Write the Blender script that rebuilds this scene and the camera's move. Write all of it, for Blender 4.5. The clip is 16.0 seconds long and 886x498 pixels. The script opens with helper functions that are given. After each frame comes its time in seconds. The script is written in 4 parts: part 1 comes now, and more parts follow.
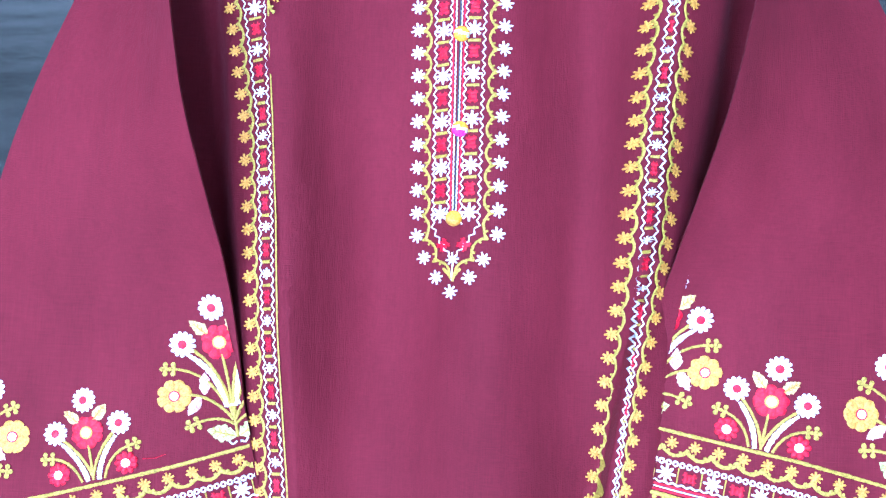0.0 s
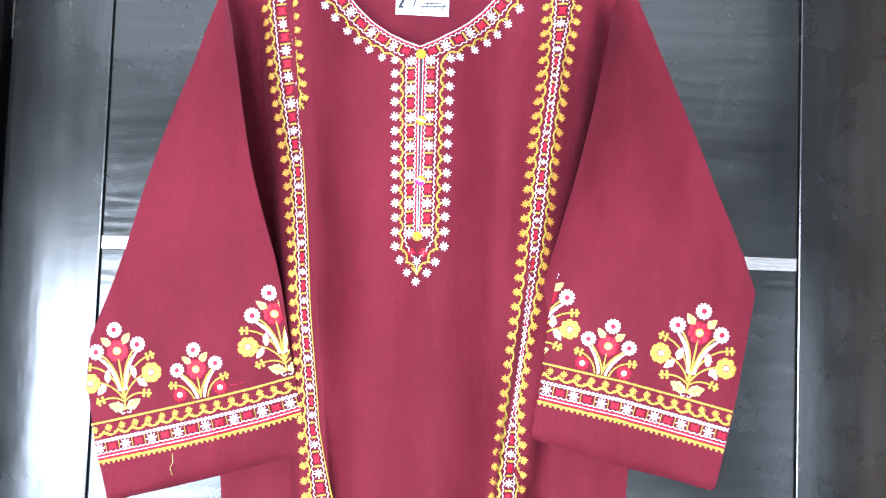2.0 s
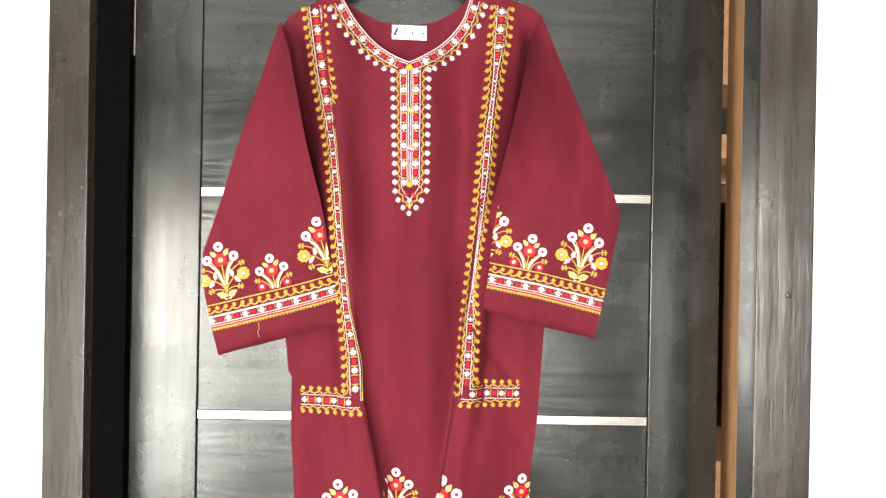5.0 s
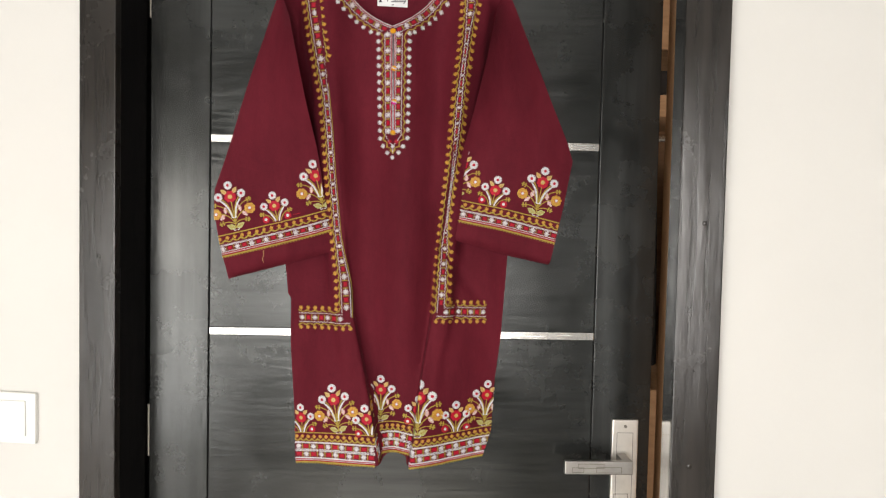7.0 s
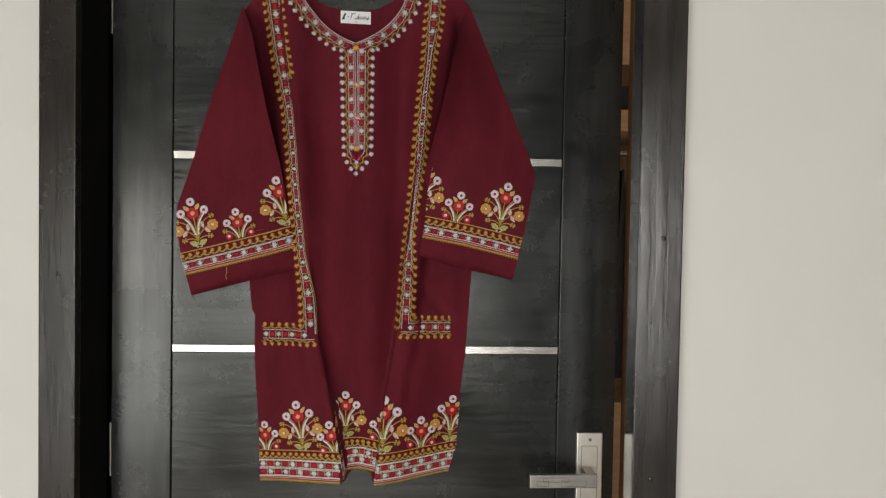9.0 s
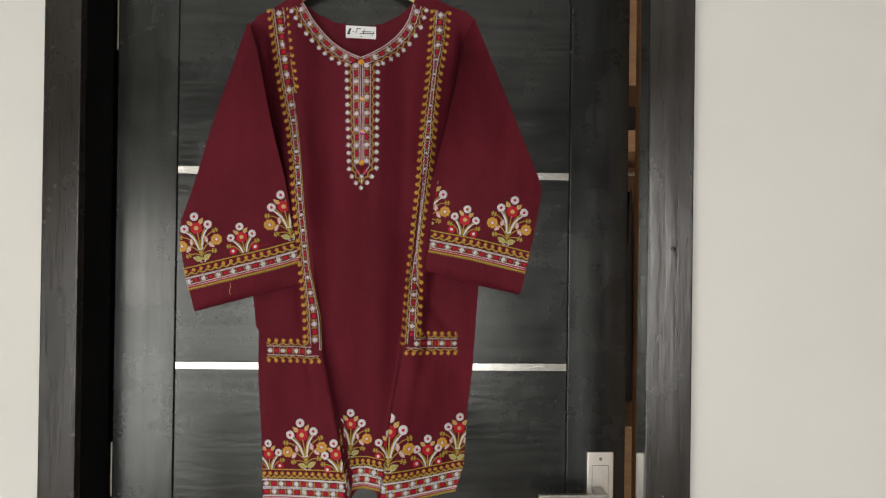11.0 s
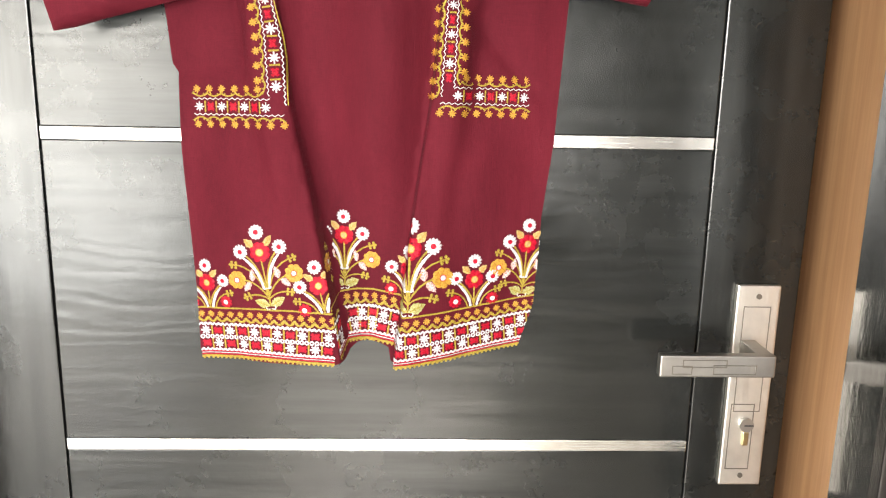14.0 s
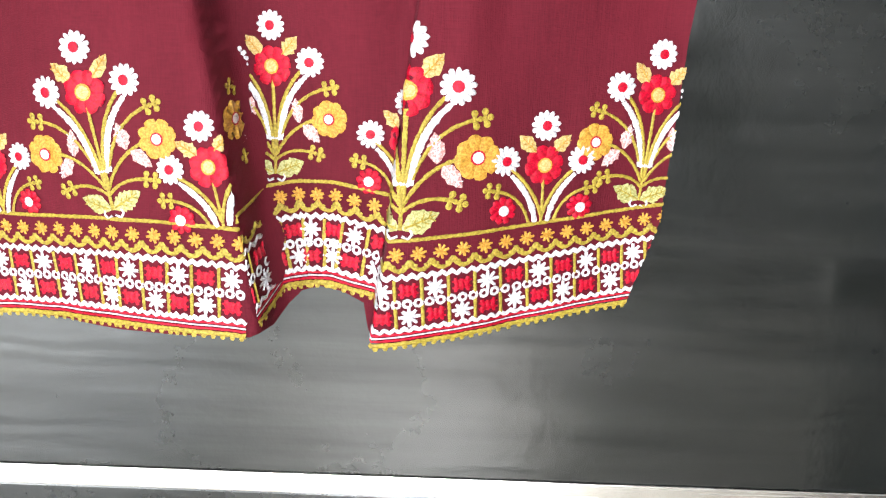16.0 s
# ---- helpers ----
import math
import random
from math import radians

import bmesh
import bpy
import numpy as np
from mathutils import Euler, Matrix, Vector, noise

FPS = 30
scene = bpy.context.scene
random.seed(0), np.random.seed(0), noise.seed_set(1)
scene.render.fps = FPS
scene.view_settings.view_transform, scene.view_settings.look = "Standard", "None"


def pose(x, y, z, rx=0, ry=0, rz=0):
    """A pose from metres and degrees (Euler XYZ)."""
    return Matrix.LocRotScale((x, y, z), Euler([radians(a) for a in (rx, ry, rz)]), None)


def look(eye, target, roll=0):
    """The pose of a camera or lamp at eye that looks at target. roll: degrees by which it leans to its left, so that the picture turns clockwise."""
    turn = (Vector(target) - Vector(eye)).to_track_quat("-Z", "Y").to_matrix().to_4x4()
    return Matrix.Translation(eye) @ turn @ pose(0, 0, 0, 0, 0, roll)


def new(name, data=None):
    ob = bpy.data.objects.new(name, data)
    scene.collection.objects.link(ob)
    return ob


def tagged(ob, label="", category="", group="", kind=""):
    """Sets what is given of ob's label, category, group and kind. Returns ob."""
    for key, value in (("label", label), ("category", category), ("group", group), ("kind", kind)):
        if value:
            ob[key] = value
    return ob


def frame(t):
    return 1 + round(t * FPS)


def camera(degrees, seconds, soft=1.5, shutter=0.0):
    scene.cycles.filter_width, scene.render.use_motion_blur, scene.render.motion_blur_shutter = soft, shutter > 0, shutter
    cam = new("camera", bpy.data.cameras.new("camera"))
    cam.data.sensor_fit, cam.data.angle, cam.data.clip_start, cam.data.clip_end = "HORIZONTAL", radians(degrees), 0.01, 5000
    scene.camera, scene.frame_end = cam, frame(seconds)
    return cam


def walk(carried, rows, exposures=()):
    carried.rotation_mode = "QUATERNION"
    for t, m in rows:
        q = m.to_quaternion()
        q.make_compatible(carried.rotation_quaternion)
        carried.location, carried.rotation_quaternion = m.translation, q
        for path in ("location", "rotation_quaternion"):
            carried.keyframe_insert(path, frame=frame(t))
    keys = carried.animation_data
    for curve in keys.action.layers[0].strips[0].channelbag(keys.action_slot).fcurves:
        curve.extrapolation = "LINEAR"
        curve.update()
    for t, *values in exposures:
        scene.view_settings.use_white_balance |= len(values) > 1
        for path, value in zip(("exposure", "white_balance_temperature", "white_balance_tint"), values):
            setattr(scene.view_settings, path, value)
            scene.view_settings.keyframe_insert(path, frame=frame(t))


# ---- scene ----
from mathutils.geometry import delaunay_2d_cdt

cam = camera(57.0, 16.0, 1.2)
PATH = [
    (0, (-0.007, -0.028, 1.525), (-0.084, 1.962, 1.715), 2.6),
    (0.5, (-0.002, -0.098, 1.518), (-0.067, 1.895, 1.665), 2.6),
    (1, (0.027, -0.196, 1.526), (-0.064, 1.799, 1.633), 2.6),
    (1.5, (0.036, -0.28, 1.538), (-0.059, 1.716, 1.62), 2.3),
    (2, (0.033, -0.34, 1.536), (-0.035, 1.656, 1.644), 2.0),
    (2.5, (0.007, -0.424, 1.556), (-0.017, 1.575, 1.628), 1.6),
    (3, (-0.011, -0.532, 1.554), (-0.005, 1.467, 1.621), 1.3),
    (3.5, (-0.012, -0.612, 1.544), (0.012, 1.387, 1.617), 1.2),
    (4, (-0.005, -0.67, 1.54), (0.029, 1.329, 1.589), 1.1),
    (4.5, (0.014, -0.73, 1.521), (0.041, 1.269, 1.554), 1.1),
    (5, (0.03, -0.813, 1.495), (0.036, 1.187, 1.489), 1.0),
    (7.5, (0.017, -1.046, 1.45), (0.105, 0.949, 1.341), 1.3),
    (8, (0.035, -1.047, 1.462), (0.131, 0.947, 1.34), 1.4),
    (8.5, (0.035, -1.045, 1.456), (0.164, 0.949, 1.366), 1.3),
    (9, (0.039, -1.04, 1.458), (0.175, 0.954, 1.395), 1.0),
    (11.5, (0.046, -1.005, 1.398), (0.155, 0.992, 1.416), 0.9),
    (12, (0.056, -0.898, 1.366), (0.158, 1.1, 1.374), 1.7),
    (12.5, (0.064, -0.775, 1.357), (0.153, 1.214, 1.167), 1.7),
    (13, (0.052, -0.651, 1.33), (0.144, 1.329, 1.06), 1.4),
    (13.5, (0.028, -0.504, 1.321), (0.13, 1.462, 0.966), 1.3),
    (14, (0.04, -0.377, 1.294), (0.114, 1.572, 0.854), 1.2),
    (14.5, (0.085, -0.238, 1.243), (0.101, 1.7, 0.749), 1.2),
    (15, (0.061, -0.123, 1.214), (0.09, 1.809, 0.699), 1.8),
    (15.5, (0.04, -0.016, 1.179), (0.073, 1.909, 0.637), 2.2),
    (16, (0.06, 0.062, 1.137), (0.044, 1.988, 0.6), 1.8),
]
EXPOSURES = [
    (0.0, 2.1, 4150, 13), (1.0, 2.1, 4700, 13), (2.5, 2.25, 5600, 11), (4.0, 2.0, 6700, 10), (5.0, 1.75, 6900, 10),
    (7.4, 0.25, 6800, 12), (8.0, 0.15, 6800, 12), (8.5, -0.2, 6800, 10), (9.0, -0.3, 6800, 10), (11.4, -0.1, 6800, 10), (12.0, 0.35, 6900, 10), (12.5, 0.7, 7200, 11), (13.0, 1.1, 7300, 11),
    (14.0, 1.38, 6900, 12), (15.0, 1.7, 6200, 10), (16.0, 1.55, 6200, 10),
]
walk(cam, [(t, look(eye, target, roll)) for t, eye, target, roll in PATH], EXPOSURES)


# ---- world and light ----
world = bpy.data.worlds.new("sky_world")
scene.world = world
world.use_nodes = True
wn = world.node_tree
sky = wn.nodes.new("ShaderNodeTexSky")
sky.sky_type, sky.sun_disc = "NISHITA", False
sky.sun_elevation, sky.sun_rotation = radians(38), radians(187)
wn.links.new(sky.outputs[0], wn.nodes["Background"].inputs[0])
wn.nodes["Background"].inputs[1].default_value = 0.12

WALL_ANGLE = radians(-9.1)
ORIGIN = Vector((-0.493, 0.400, 0.0))
ALONG = Vector((math.cos(WALL_ANGLE), math.sin(WALL_ANGLE), 0))
INWARD = Vector((-math.sin(WALL_ANGLE), math.cos(WALL_ANGLE), 0))


def wp(s, n, z):
    """A place by the wall: s along it, n behind its face, z up."""
    return ORIGIN + ALONG * s + INWARD * n + Vector((0, 0, z))


def area_lamp(name, eye, target, sx, sy, watts, colour):
    lamp = bpy.data.lights.new(name, "AREA")
    lamp.shape, lamp.size, lamp.size_y, lamp.energy, lamp.color = "RECTANGLE", sx, sy, watts, colour
    ob = new(name, lamp)
    ob.matrix_world = look(eye, target)
    return ob


area_lamp("window_daylight", wp(0.90, -3.34, 1.25), wp(0.90, 0, 1.25), 0.9, 1.2, 54, (0.98, 0.99, 1.0))
# Second source, unseen: added for the bright reflection on the door's left stile.
area_lamp("unseen_side_light", wp(-1.0, -3.34, 0.85), wp(-1.0, 0, 0.85), 1.6, 1.5, 50, (0.96, 0.99, 1.0))
sun = bpy.data.lights.new("sun", "SUN")
sun.energy, sun.angle, sun.color = 5.0, radians(0.5), (1.0, 0.95, 0.88)
sun_ob = new("sun", sun)
sun_ob.matrix_world = look(wp(0.9, -6.0, 3.0), wp(0.45, -2.2, 0.0))
# Fill lamp added to brighten the room beyond; its real source is unknown.
area_lamp("far_room_fill", wp(2.47, 0.9, 1.5), wp(0.5, 0.9, 1.5), 0.85, 1.15, 16, (1.0, 0.95, 0.88))

# ---- materials ----


def nodes_of(name):
    m = bpy.data.materials.new(name)
    m.use_nodes = True
    t = m.node_tree
    return m, t, t.nodes["Principled BSDF"]


def link(t, a, b):
    t.links.new(a, b)


def coords(t, scale, kind="Object"):
    c = t.nodes.new("ShaderNodeTexCoord")
    mp = t.nodes.new("ShaderNodeMapping")
    mp.inputs["Scale"].default_value = scale
    link(t, c.outputs[kind], mp.inputs[0])
    return mp.outputs[0]


def noise_tex(t, vec, scale, detail=4.0, rough=0.55):
    n = t.nodes.new("ShaderNodeTexNoise")
    n.inputs["Scale"].default_value, n.inputs["Detail"].default_value, n.inputs["Roughness"].default_value = scale, detail, rough
    link(t, vec, n.inputs["Vector"])
    return n.outputs["Fac"]


def ramp(t, fac, stops):
    r = t.nodes.new("ShaderNodeValToRGB")
    while len(r.color_ramp.elements) < len(stops):
        r.color_ramp.elements.new(0.5)
    for e, (p, c) in zip(r.color_ramp.elements, stops):
        e.position, e.color = p, (*c, 1) if len(c) == 3 else c
    link(t, fac, r.inputs[0])
    return r.outputs["Color"]


def bump(t, height, strength, distance, bsdf, chain=None):
    b = t.nodes.new("ShaderNodeBump")
    b.inputs["Strength"].default_value, b.inputs["Distance"].default_value = strength, distance
    link(t, height, b.inputs["Height"])
    if chain:
        link(t, chain, b.inputs["Normal"])
    link(t, b.outputs[0], bsdf.inputs["Normal"])
    return b.outputs[0]


def grey(v):
    return (v, v, v)


def stained_wood(name, axis, dark, light, rough=(0.18, 0.36), relief=0.025, lacquer=False):
    m, t, b = nodes_of(name)
    stretch = [26.0, 26.0, 26.0]
    stretch[axis] = 1.6
    v = coords(t, stretch)
    grain = noise_tex(t, v, 2.2, 9, 0.62)
    fine = noise_tex(t, coords(t, [s * 7 for s in stretch]), 2.0, 3, 0.5)
    cloud = noise_tex(t, coords(t, (1, 1, 1)), 6.5, 7, 0.68)
    link(t, ramp(t, grain, [(0.3, dark), (0.72, light)]), b.inputs["Base Color"])
    link(t, ramp(t, cloud, [(0.3, grey(rough[0])), (0.75, grey(rough[1]))]), b.inputs["Roughness"])
    n1 = bump(t, grain, relief, 0.004, b)
    n2 = bump(t, fine, relief * 0.8, 0.001, b, n1)
    flow = [9.0, 9.0, 9.0]
    flow[axis] = 2.2
    n3 = bump(t, cloud, 0.055, 0.02, b, n2)
    n4 = bump(t, noise_tex(t, coords(t, flow), 2.4, 3, 0.5), 0.07, 0.012, b, n3)
    if axis == 0 and lacquer:
        figure = t.nodes.new("ShaderNodeTexWave")
        figure.bands_direction = "Z"
        figure.inputs["Scale"].default_value, figure.inputs["Distortion"].default_value = 9.0, 11.0
        figure.inputs["Detail"].default_value, figure.inputs["Detail Scale"].default_value = 2.5, 1.1
        link(t, coords(t, (0.55, 1.0, 2.0)), figure.inputs["Vector"])
        bump(t, figure.outputs["Fac"], 0.034, 0.003, b, n4)
    if lacquer:
        b.inputs["IOR"].default_value = 1.56
        link(t, ramp(t, grain, [(0.30, grey(0.41)), (0.66, grey(0.57))]), b.inputs["Specular IOR Level"])
        b.inputs["Specular Tint"].default_value = (0.975, 1.0, 0.985, 1)
        b.inputs["Coat Weight"].default_value, b.inputs["Coat Roughness"].default_value = 0.20, 0.14
    return m


def painted(name, colour, rough=0.6, rel=0.05):
    m, t, b = nodes_of(name)
    cloud = noise_tex(t, coords(t, (1, 1, 1)), 2.2, 6, 0.6)
    lo = [c * 0.94 for c in colour]
    link(t, ramp(t, cloud, [(0.3, lo), (0.7, colour)]), b.inputs["Base Color"])
    b.inputs["Roughness"].default_value = rough
    bump(t, noise_tex(t, coords(t, (1, 1, 1)), 160, 3), rel, 0.002, b)
    return m


def brushed(name, colour, rough, axis):
    m, t, b = nodes_of(name)
    stretch = [900.0, 900.0, 900.0]
    stretch[axis] = 12.0
    g = noise_tex(t, coords(t, stretch), 1.0, 3)
    blot = noise_tex(t, coords(t, (1, 1, 1)), 30, 4)
    link(t, ramp(t, blot, [(0.3, [c * 0.8 for c in colour]), (0.7, colour)]), b.inputs["Base Color"])
    b.inputs["Metallic"].default_value = 1.0
    link(t, ramp(t, g, [(0.2, grey(rough * 0.8)), (0.8, grey(rough * 1.3))]), b.inputs["Roughness"])
    bump(t, g, 0.06, 0.0006, b)
    return m


def cloth(name, dark, light):
    m, t, b = nodes_of(name)
    warp = noise_tex(t, coords(t, (1500, 1500, 60)), 1.0, 2)
    weft = noise_tex(t, coords(t, (60, 1500, 1500)), 1.0, 2)
    # Broad upright mottle: wear, plus soft fold shading put into the colour.
    mottle = noise_tex(t, coords(t, (1, 1, 0.35)), 11.0, 7, 0.66)
    mix = t.nodes.new("ShaderNodeMath")
    mix.operation = "ADD"
    link(t, warp, mix.inputs[0]), link(t, weft, mix.inputs[1])
    half = t.nodes.new("ShaderNodeMath")
    half.operation = "MULTIPLY_ADD"
    link(t, mottle, half.inputs[0])
    half.inputs[1].default_value = 3.0
    link(t, mix.outputs[0], half.inputs[2])
    third = t.nodes.new("ShaderNodeMath")
    third.operation = "MULTIPLY"
    link(t, half.outputs[0], third.inputs[0])
    third.inputs[1].default_value = 0.25
    link(t, ramp(t, third.outputs[0], [(0.46, dark), (0.80, light)]), b.inputs["Base Color"])
    r = b.inputs
    r["Roughness"].default_value = 0.78
    r["Specular IOR Level"].default_value = 0.12
    r["Sheen Weight"].default_value, r["Sheen Roughness"].default_value = 0.03, 0.4
    r["Sheen Tint"].default_value = (1.0, 0.45, 0.55, 1)
    n1 = bump(t, mix.outputs[0], 0.4, 0.0007, b)
    bump(t, noise_tex(t, coords(t, (1, 1, 0.4)), 16, 5), 0.30, 0.012, b, n1)
    return m


def thread(name, dark, light, gloss=0.42):
    m, t, b = nodes_of(name)
    strand = noise_tex(t, coords(t, (1, 0.3, 1)), 1800, 2)
    patch = noise_tex(t, coords(t, (1, 0.2, 1)), 850, 3, 0.65)
    # Darkest stop paints in the shade between strands; the others vary the tone.
    link(t, ramp(t, patch, [(0.28, [c * 0.62 for c in dark]), (0.45, dark), (0.62, light)]), b.inputs["Base Color"])
    b.inputs["Roughness"].default_value = gloss
    b.inputs["Specular IOR Level"].default_value = 0.25
    bump(t, strand, 0.6, 0.0006, b)
    return m


M_PANEL = stained_wood("dark_oak_panel", 0, (0.004, 0.0050, 0.0046), (0.010, 0.0108, 0.010), lacquer=True)
M_STILE = stained_wood("dark_oak_stile", 2, (0.004, 0.0046, 0.0042), (0.010, 0.0102, 0.0092), lacquer=True)
M_CASING = stained_wood("dark_oak_casing", 2, (0.011, 0.0095, 0.008), (0.026, 0.0215, 0.018), (0.20, 0.32), 0.1)
# Dark stain taken down to black: the reveal's shade is in the colour.
M_JAMB = stained_wood("shade_black_jamb", 2, (0.004, 0.004, 0.004), (0.008, 0.007, 0.007), (0.45, 0.6))
M_JAMB.node_tree.nodes["Principled BSDF"].inputs["Specular IOR Level"].default_value = 0.12
M_GLOSS = stained_wood("glossy_jamb", 2, (0.008, 0.009, 0.008), (0.016, 0.016, 0.014), (0.07, 0.16), 0.02, True)
M_RAW = stained_wood("raw_pine", 2, (0.46, 0.24, 0.11), (0.64, 0.37, 0.19), (0.5, 0.65))
M_SHELF = stained_wood("tan_shelf", 0, (0.34, 0.18, 0.09), (0.5, 0.3, 0.16), (0.45, 0.6))
M_HANGER = stained_wood("hanger_wood", 0, (0.62, 0.42, 0.14), (0.8, 0.6, 0.26), (0.35, 0.45), 0.06)
M_WALL = painted("white_wall", (0.67, 0.655, 0.62), 0.65)
M_CEIL = painted("white_ceiling", (0.78, 0.78, 0.76), 0.8)
# For the unseen walls: tone held dark to cut bounce onto door and cloth.
M_ROOM = painted("low_bounce_wall", (0.175, 0.162, 0.148), 0.75)
M_FLOOR = painted("beige_tile", (0.42, 0.39, 0.35), 0.3, 0.02)
M_FARWALL = painted("far_wall", (0.35, 0.28, 0.22), 0.7)
M_GAP = painted("dark_gap", (0.012, 0.012, 0.012), 0.9)
M_STEEL = brushed("satin_steel", (0.78, 0.76, 0.72), 0.24, 0)
M_NICKEL = brushed("satin_nickel", (0.76, 0.73, 0.67), 0.40, 2)
# Darker than the plate, for the lever and the lock head.
M_LEVER = brushed("darker_nickel", (0.42, 0.40, 0.37), 0.38, 0)
M_NICKEL_DARK = brushed("engraved_nickel", (0.22, 0.2, 0.17), 0.4, 2)
M_BRASS = brushed("brass", (0.55, 0.46, 0.26), 0.32, 2)
M_PLASTIC = painted("white_plastic", (0.82, 0.81, 0.78), 0.35, 0.01)
M_DARKCLOTH = painted("dark_cloth", (0.02, 0.016, 0.016), 0.9)
M_BROWNCLOTH = painted("brown_cloth", (0.12, 0.05, 0.03), 0.9)
M_CLOTH = cloth("maroon_cotton", (0.072, 0.0054, 0.0112), (0.120, 0.0106, 0.0200))
# Print on the label; also the painted dark of slit and keyhole.
M_INK_AND_SHADE = painted("ink_and_shade_black", (0.02, 0.02, 0.025), 0.7)
M_LABEL = painted("woven_label", (0.8, 0.8, 0.8), 0.6, 0.2)
WHITE = thread("white_thread", (0.48, 0.475, 0.495), (0.72, 0.71, 0.735))
RED = thread("red_thread", (0.32, 0.0005, 0.012), (0.52, 0.0015, 0.028))
OLIVE = thread("olive_thread", (0.28, 0.205, 0.025), (0.43, 0.33, 0.05))
GOLD = thread("gold_thread", (0.41, 0.205, 0.025), (0.59, 0.325, 0.055))
CREAM = thread("cream_thread", (0.43, 0.30, 0.10), (0.57, 0.44, 0.20))
SAGE = thread("sage_thread", (0.32, 0.31, 0.10), (0.50, 0.48, 0.23))
PINK = thread("pink_thread", (0.52, 0.22, 0.20), (0.64, 0.48, 0.46))
MAGENTA = thread("magenta_thread", (0.55, 0.02, 0.25), (0.75, 0.05, 0.4), 0.25)
SILKY = thread("gold_silk", (0.62, 0.26, 0.01), (0.82, 0.42, 0.03), 0.22)
THREADS = [WHITE, RED, OLIVE, GOLD, CREAM, SAGE, PINK]
W_, R_, O_, G_, C_, S_, P_ = range(7)

# ---- helpers for meshes ----


def finish(name, bm, mats, smooth=False):
    me = bpy.data.meshes.new(name)
    if smooth:
        for f in bm.faces:
            f.smooth = True
    bm.to_mesh(me)
    bm.free()
    for m in mats if isinstance(mats, (list, tuple)) else [mats]:
        me.materials.append(m)
    return me


def part(name, bm, mats, parent, label="", smooth=False):
    ob = new(name, finish(name, bm, mats, smooth))
    if parent is not None:
        ob.parent = parent
        if parent.type == "EMPTY":
            ob.matrix_parent_inverse = Matrix.Translation(-parent.location)
    return tagged(ob, label) if label else ob


def empty(name, at):
    ob = new(name)
    ob.location = at
    ob.empty_display_size = 0.05
    return ob


def bevelled(bm, w, seg=2):
    if w > 0:
        bmesh.ops.bevel(bm, geom=bm.edges[:], offset=w, segments=seg, affect="EDGES", profile=0.6)
    return bm


def box(x0, x1, y0, y1, z0, z1, bevel=0.0, seg=2, bm=None):
    one = bmesh.new()
    bmesh.ops.create_cube(one, size=1)
    for v in one.verts:
        v.co = Vector((x0 + (v.co.x + 0.5) * (x1 - x0), y0 + (v.co.y + 0.5) * (y1 - y0), z0 + (v.co.z + 0.5) * (z1 - z0)))
    bevelled(one, bevel, seg)
    if bm is None:
        return one
    me = bpy.data.meshes.new("tmp")
    one.to_mesh(me)
    one.free()
    bm.from_mesh(me)
    bpy.data.meshes.remove(me)
    return bm


def wbox(s0, s1, n0, n1, z0, z1, bevel=0.0):
    """A box in the wall's own directions."""
    b = box(s0, s1, n0, n1, z0, z1, bevel)
    for v in b.verts:
        v.co = wp(v.co.x, v.co.y, v.co.z)
    return b


def tube(points, radius, sides=8, bm=None, cap=True):
    bm = bm or bmesh.new()
    pts = [Vector(p) for p in points]
    rings = []
    for i, p in enumerate(pts):
        d = (pts[min(i + 1, len(pts) - 1)] - pts[max(i - 1, 0)]).normalized()
        a = d.orthogonal().normalized() if i == 0 else (rings_a - d * rings_a.dot(d)).normalized()
        rings_a = a
        b = d.cross(a)
        rings.append([bm.verts.new(p + radius * (a * math.cos(k * math.tau / sides) + b * math.sin(k * math.tau / sides))) for k in range(sides)])
    for r0, r1 in zip(rings, rings[1:]):
        for k in range(sides):
            bm.faces.new((r0[k], r0[(k + 1) % sides], r1[(k + 1) % sides], r1[k]))
    if cap:
        bm.faces.new(rings[0][::-1]), bm.faces.new(rings[-1])
    return bm


# ---- the room ----
S0, S1, N0, N1, TOP = -2.1, 2.5, -3.4, 0.35, 2.7
OPEN0, OPEN1, OPEN_TOP = -0.035, 1.015, 2.12


def structure(name, bm, mat, label, category):
    return tagged(part(name, bm, mat, None), label, category, kind="structure")


wall_door = structure("wall_north", wbox(S0 - 0.12, OPEN0, 0.014, N1, 0, TOP), M_WALL, "white painted plaster wall beside the dark door frame", "wall")
part("wall_piece", wbox(OPEN1, S1 + 0.12, 0.014, N1, 0, TOP), M_WALL, wall_door)
part("wall_piece", wbox(OPEN0, OPEN1, 0.014, N1, OPEN_TOP, TOP), M_WALL, wall_door)
structure("wall_west", wbox(S0 - 0.12, S0, N0, 0.014, 0, TOP), M_ROOM, "unseen side wall of the room, kept dark to cut bounce", "wall")
structure("wall_east", wbox(S1, S1 + 0.12, N0, 0.014, 0, TOP), M_ROOM, "unseen side wall of the room, kept dark to cut bounce", "wall")
# unseen window wall behind the camera: a lower sill band, a lintel band and the piers beside two openings, the first
# one added for the side lamp
LIGHT_OPENINGS = [(-1.81, -0.19, 0.09, 1.61), (0.44, 1.36, 0.64, 1.86)]
back = structure("wall_south", wbox(S0 - 0.12, LIGHT_OPENINGS[0][0], N0 - 0.15, N0, 0, TOP), M_ROOM, "unseen wall with two openings, kept dark to cut bounce", "wall")
part("wall_piece", wbox(LIGHT_OPENINGS[0][1], LIGHT_OPENINGS[1][0], N0 - 0.15, N0, 0, TOP), M_ROOM, back)
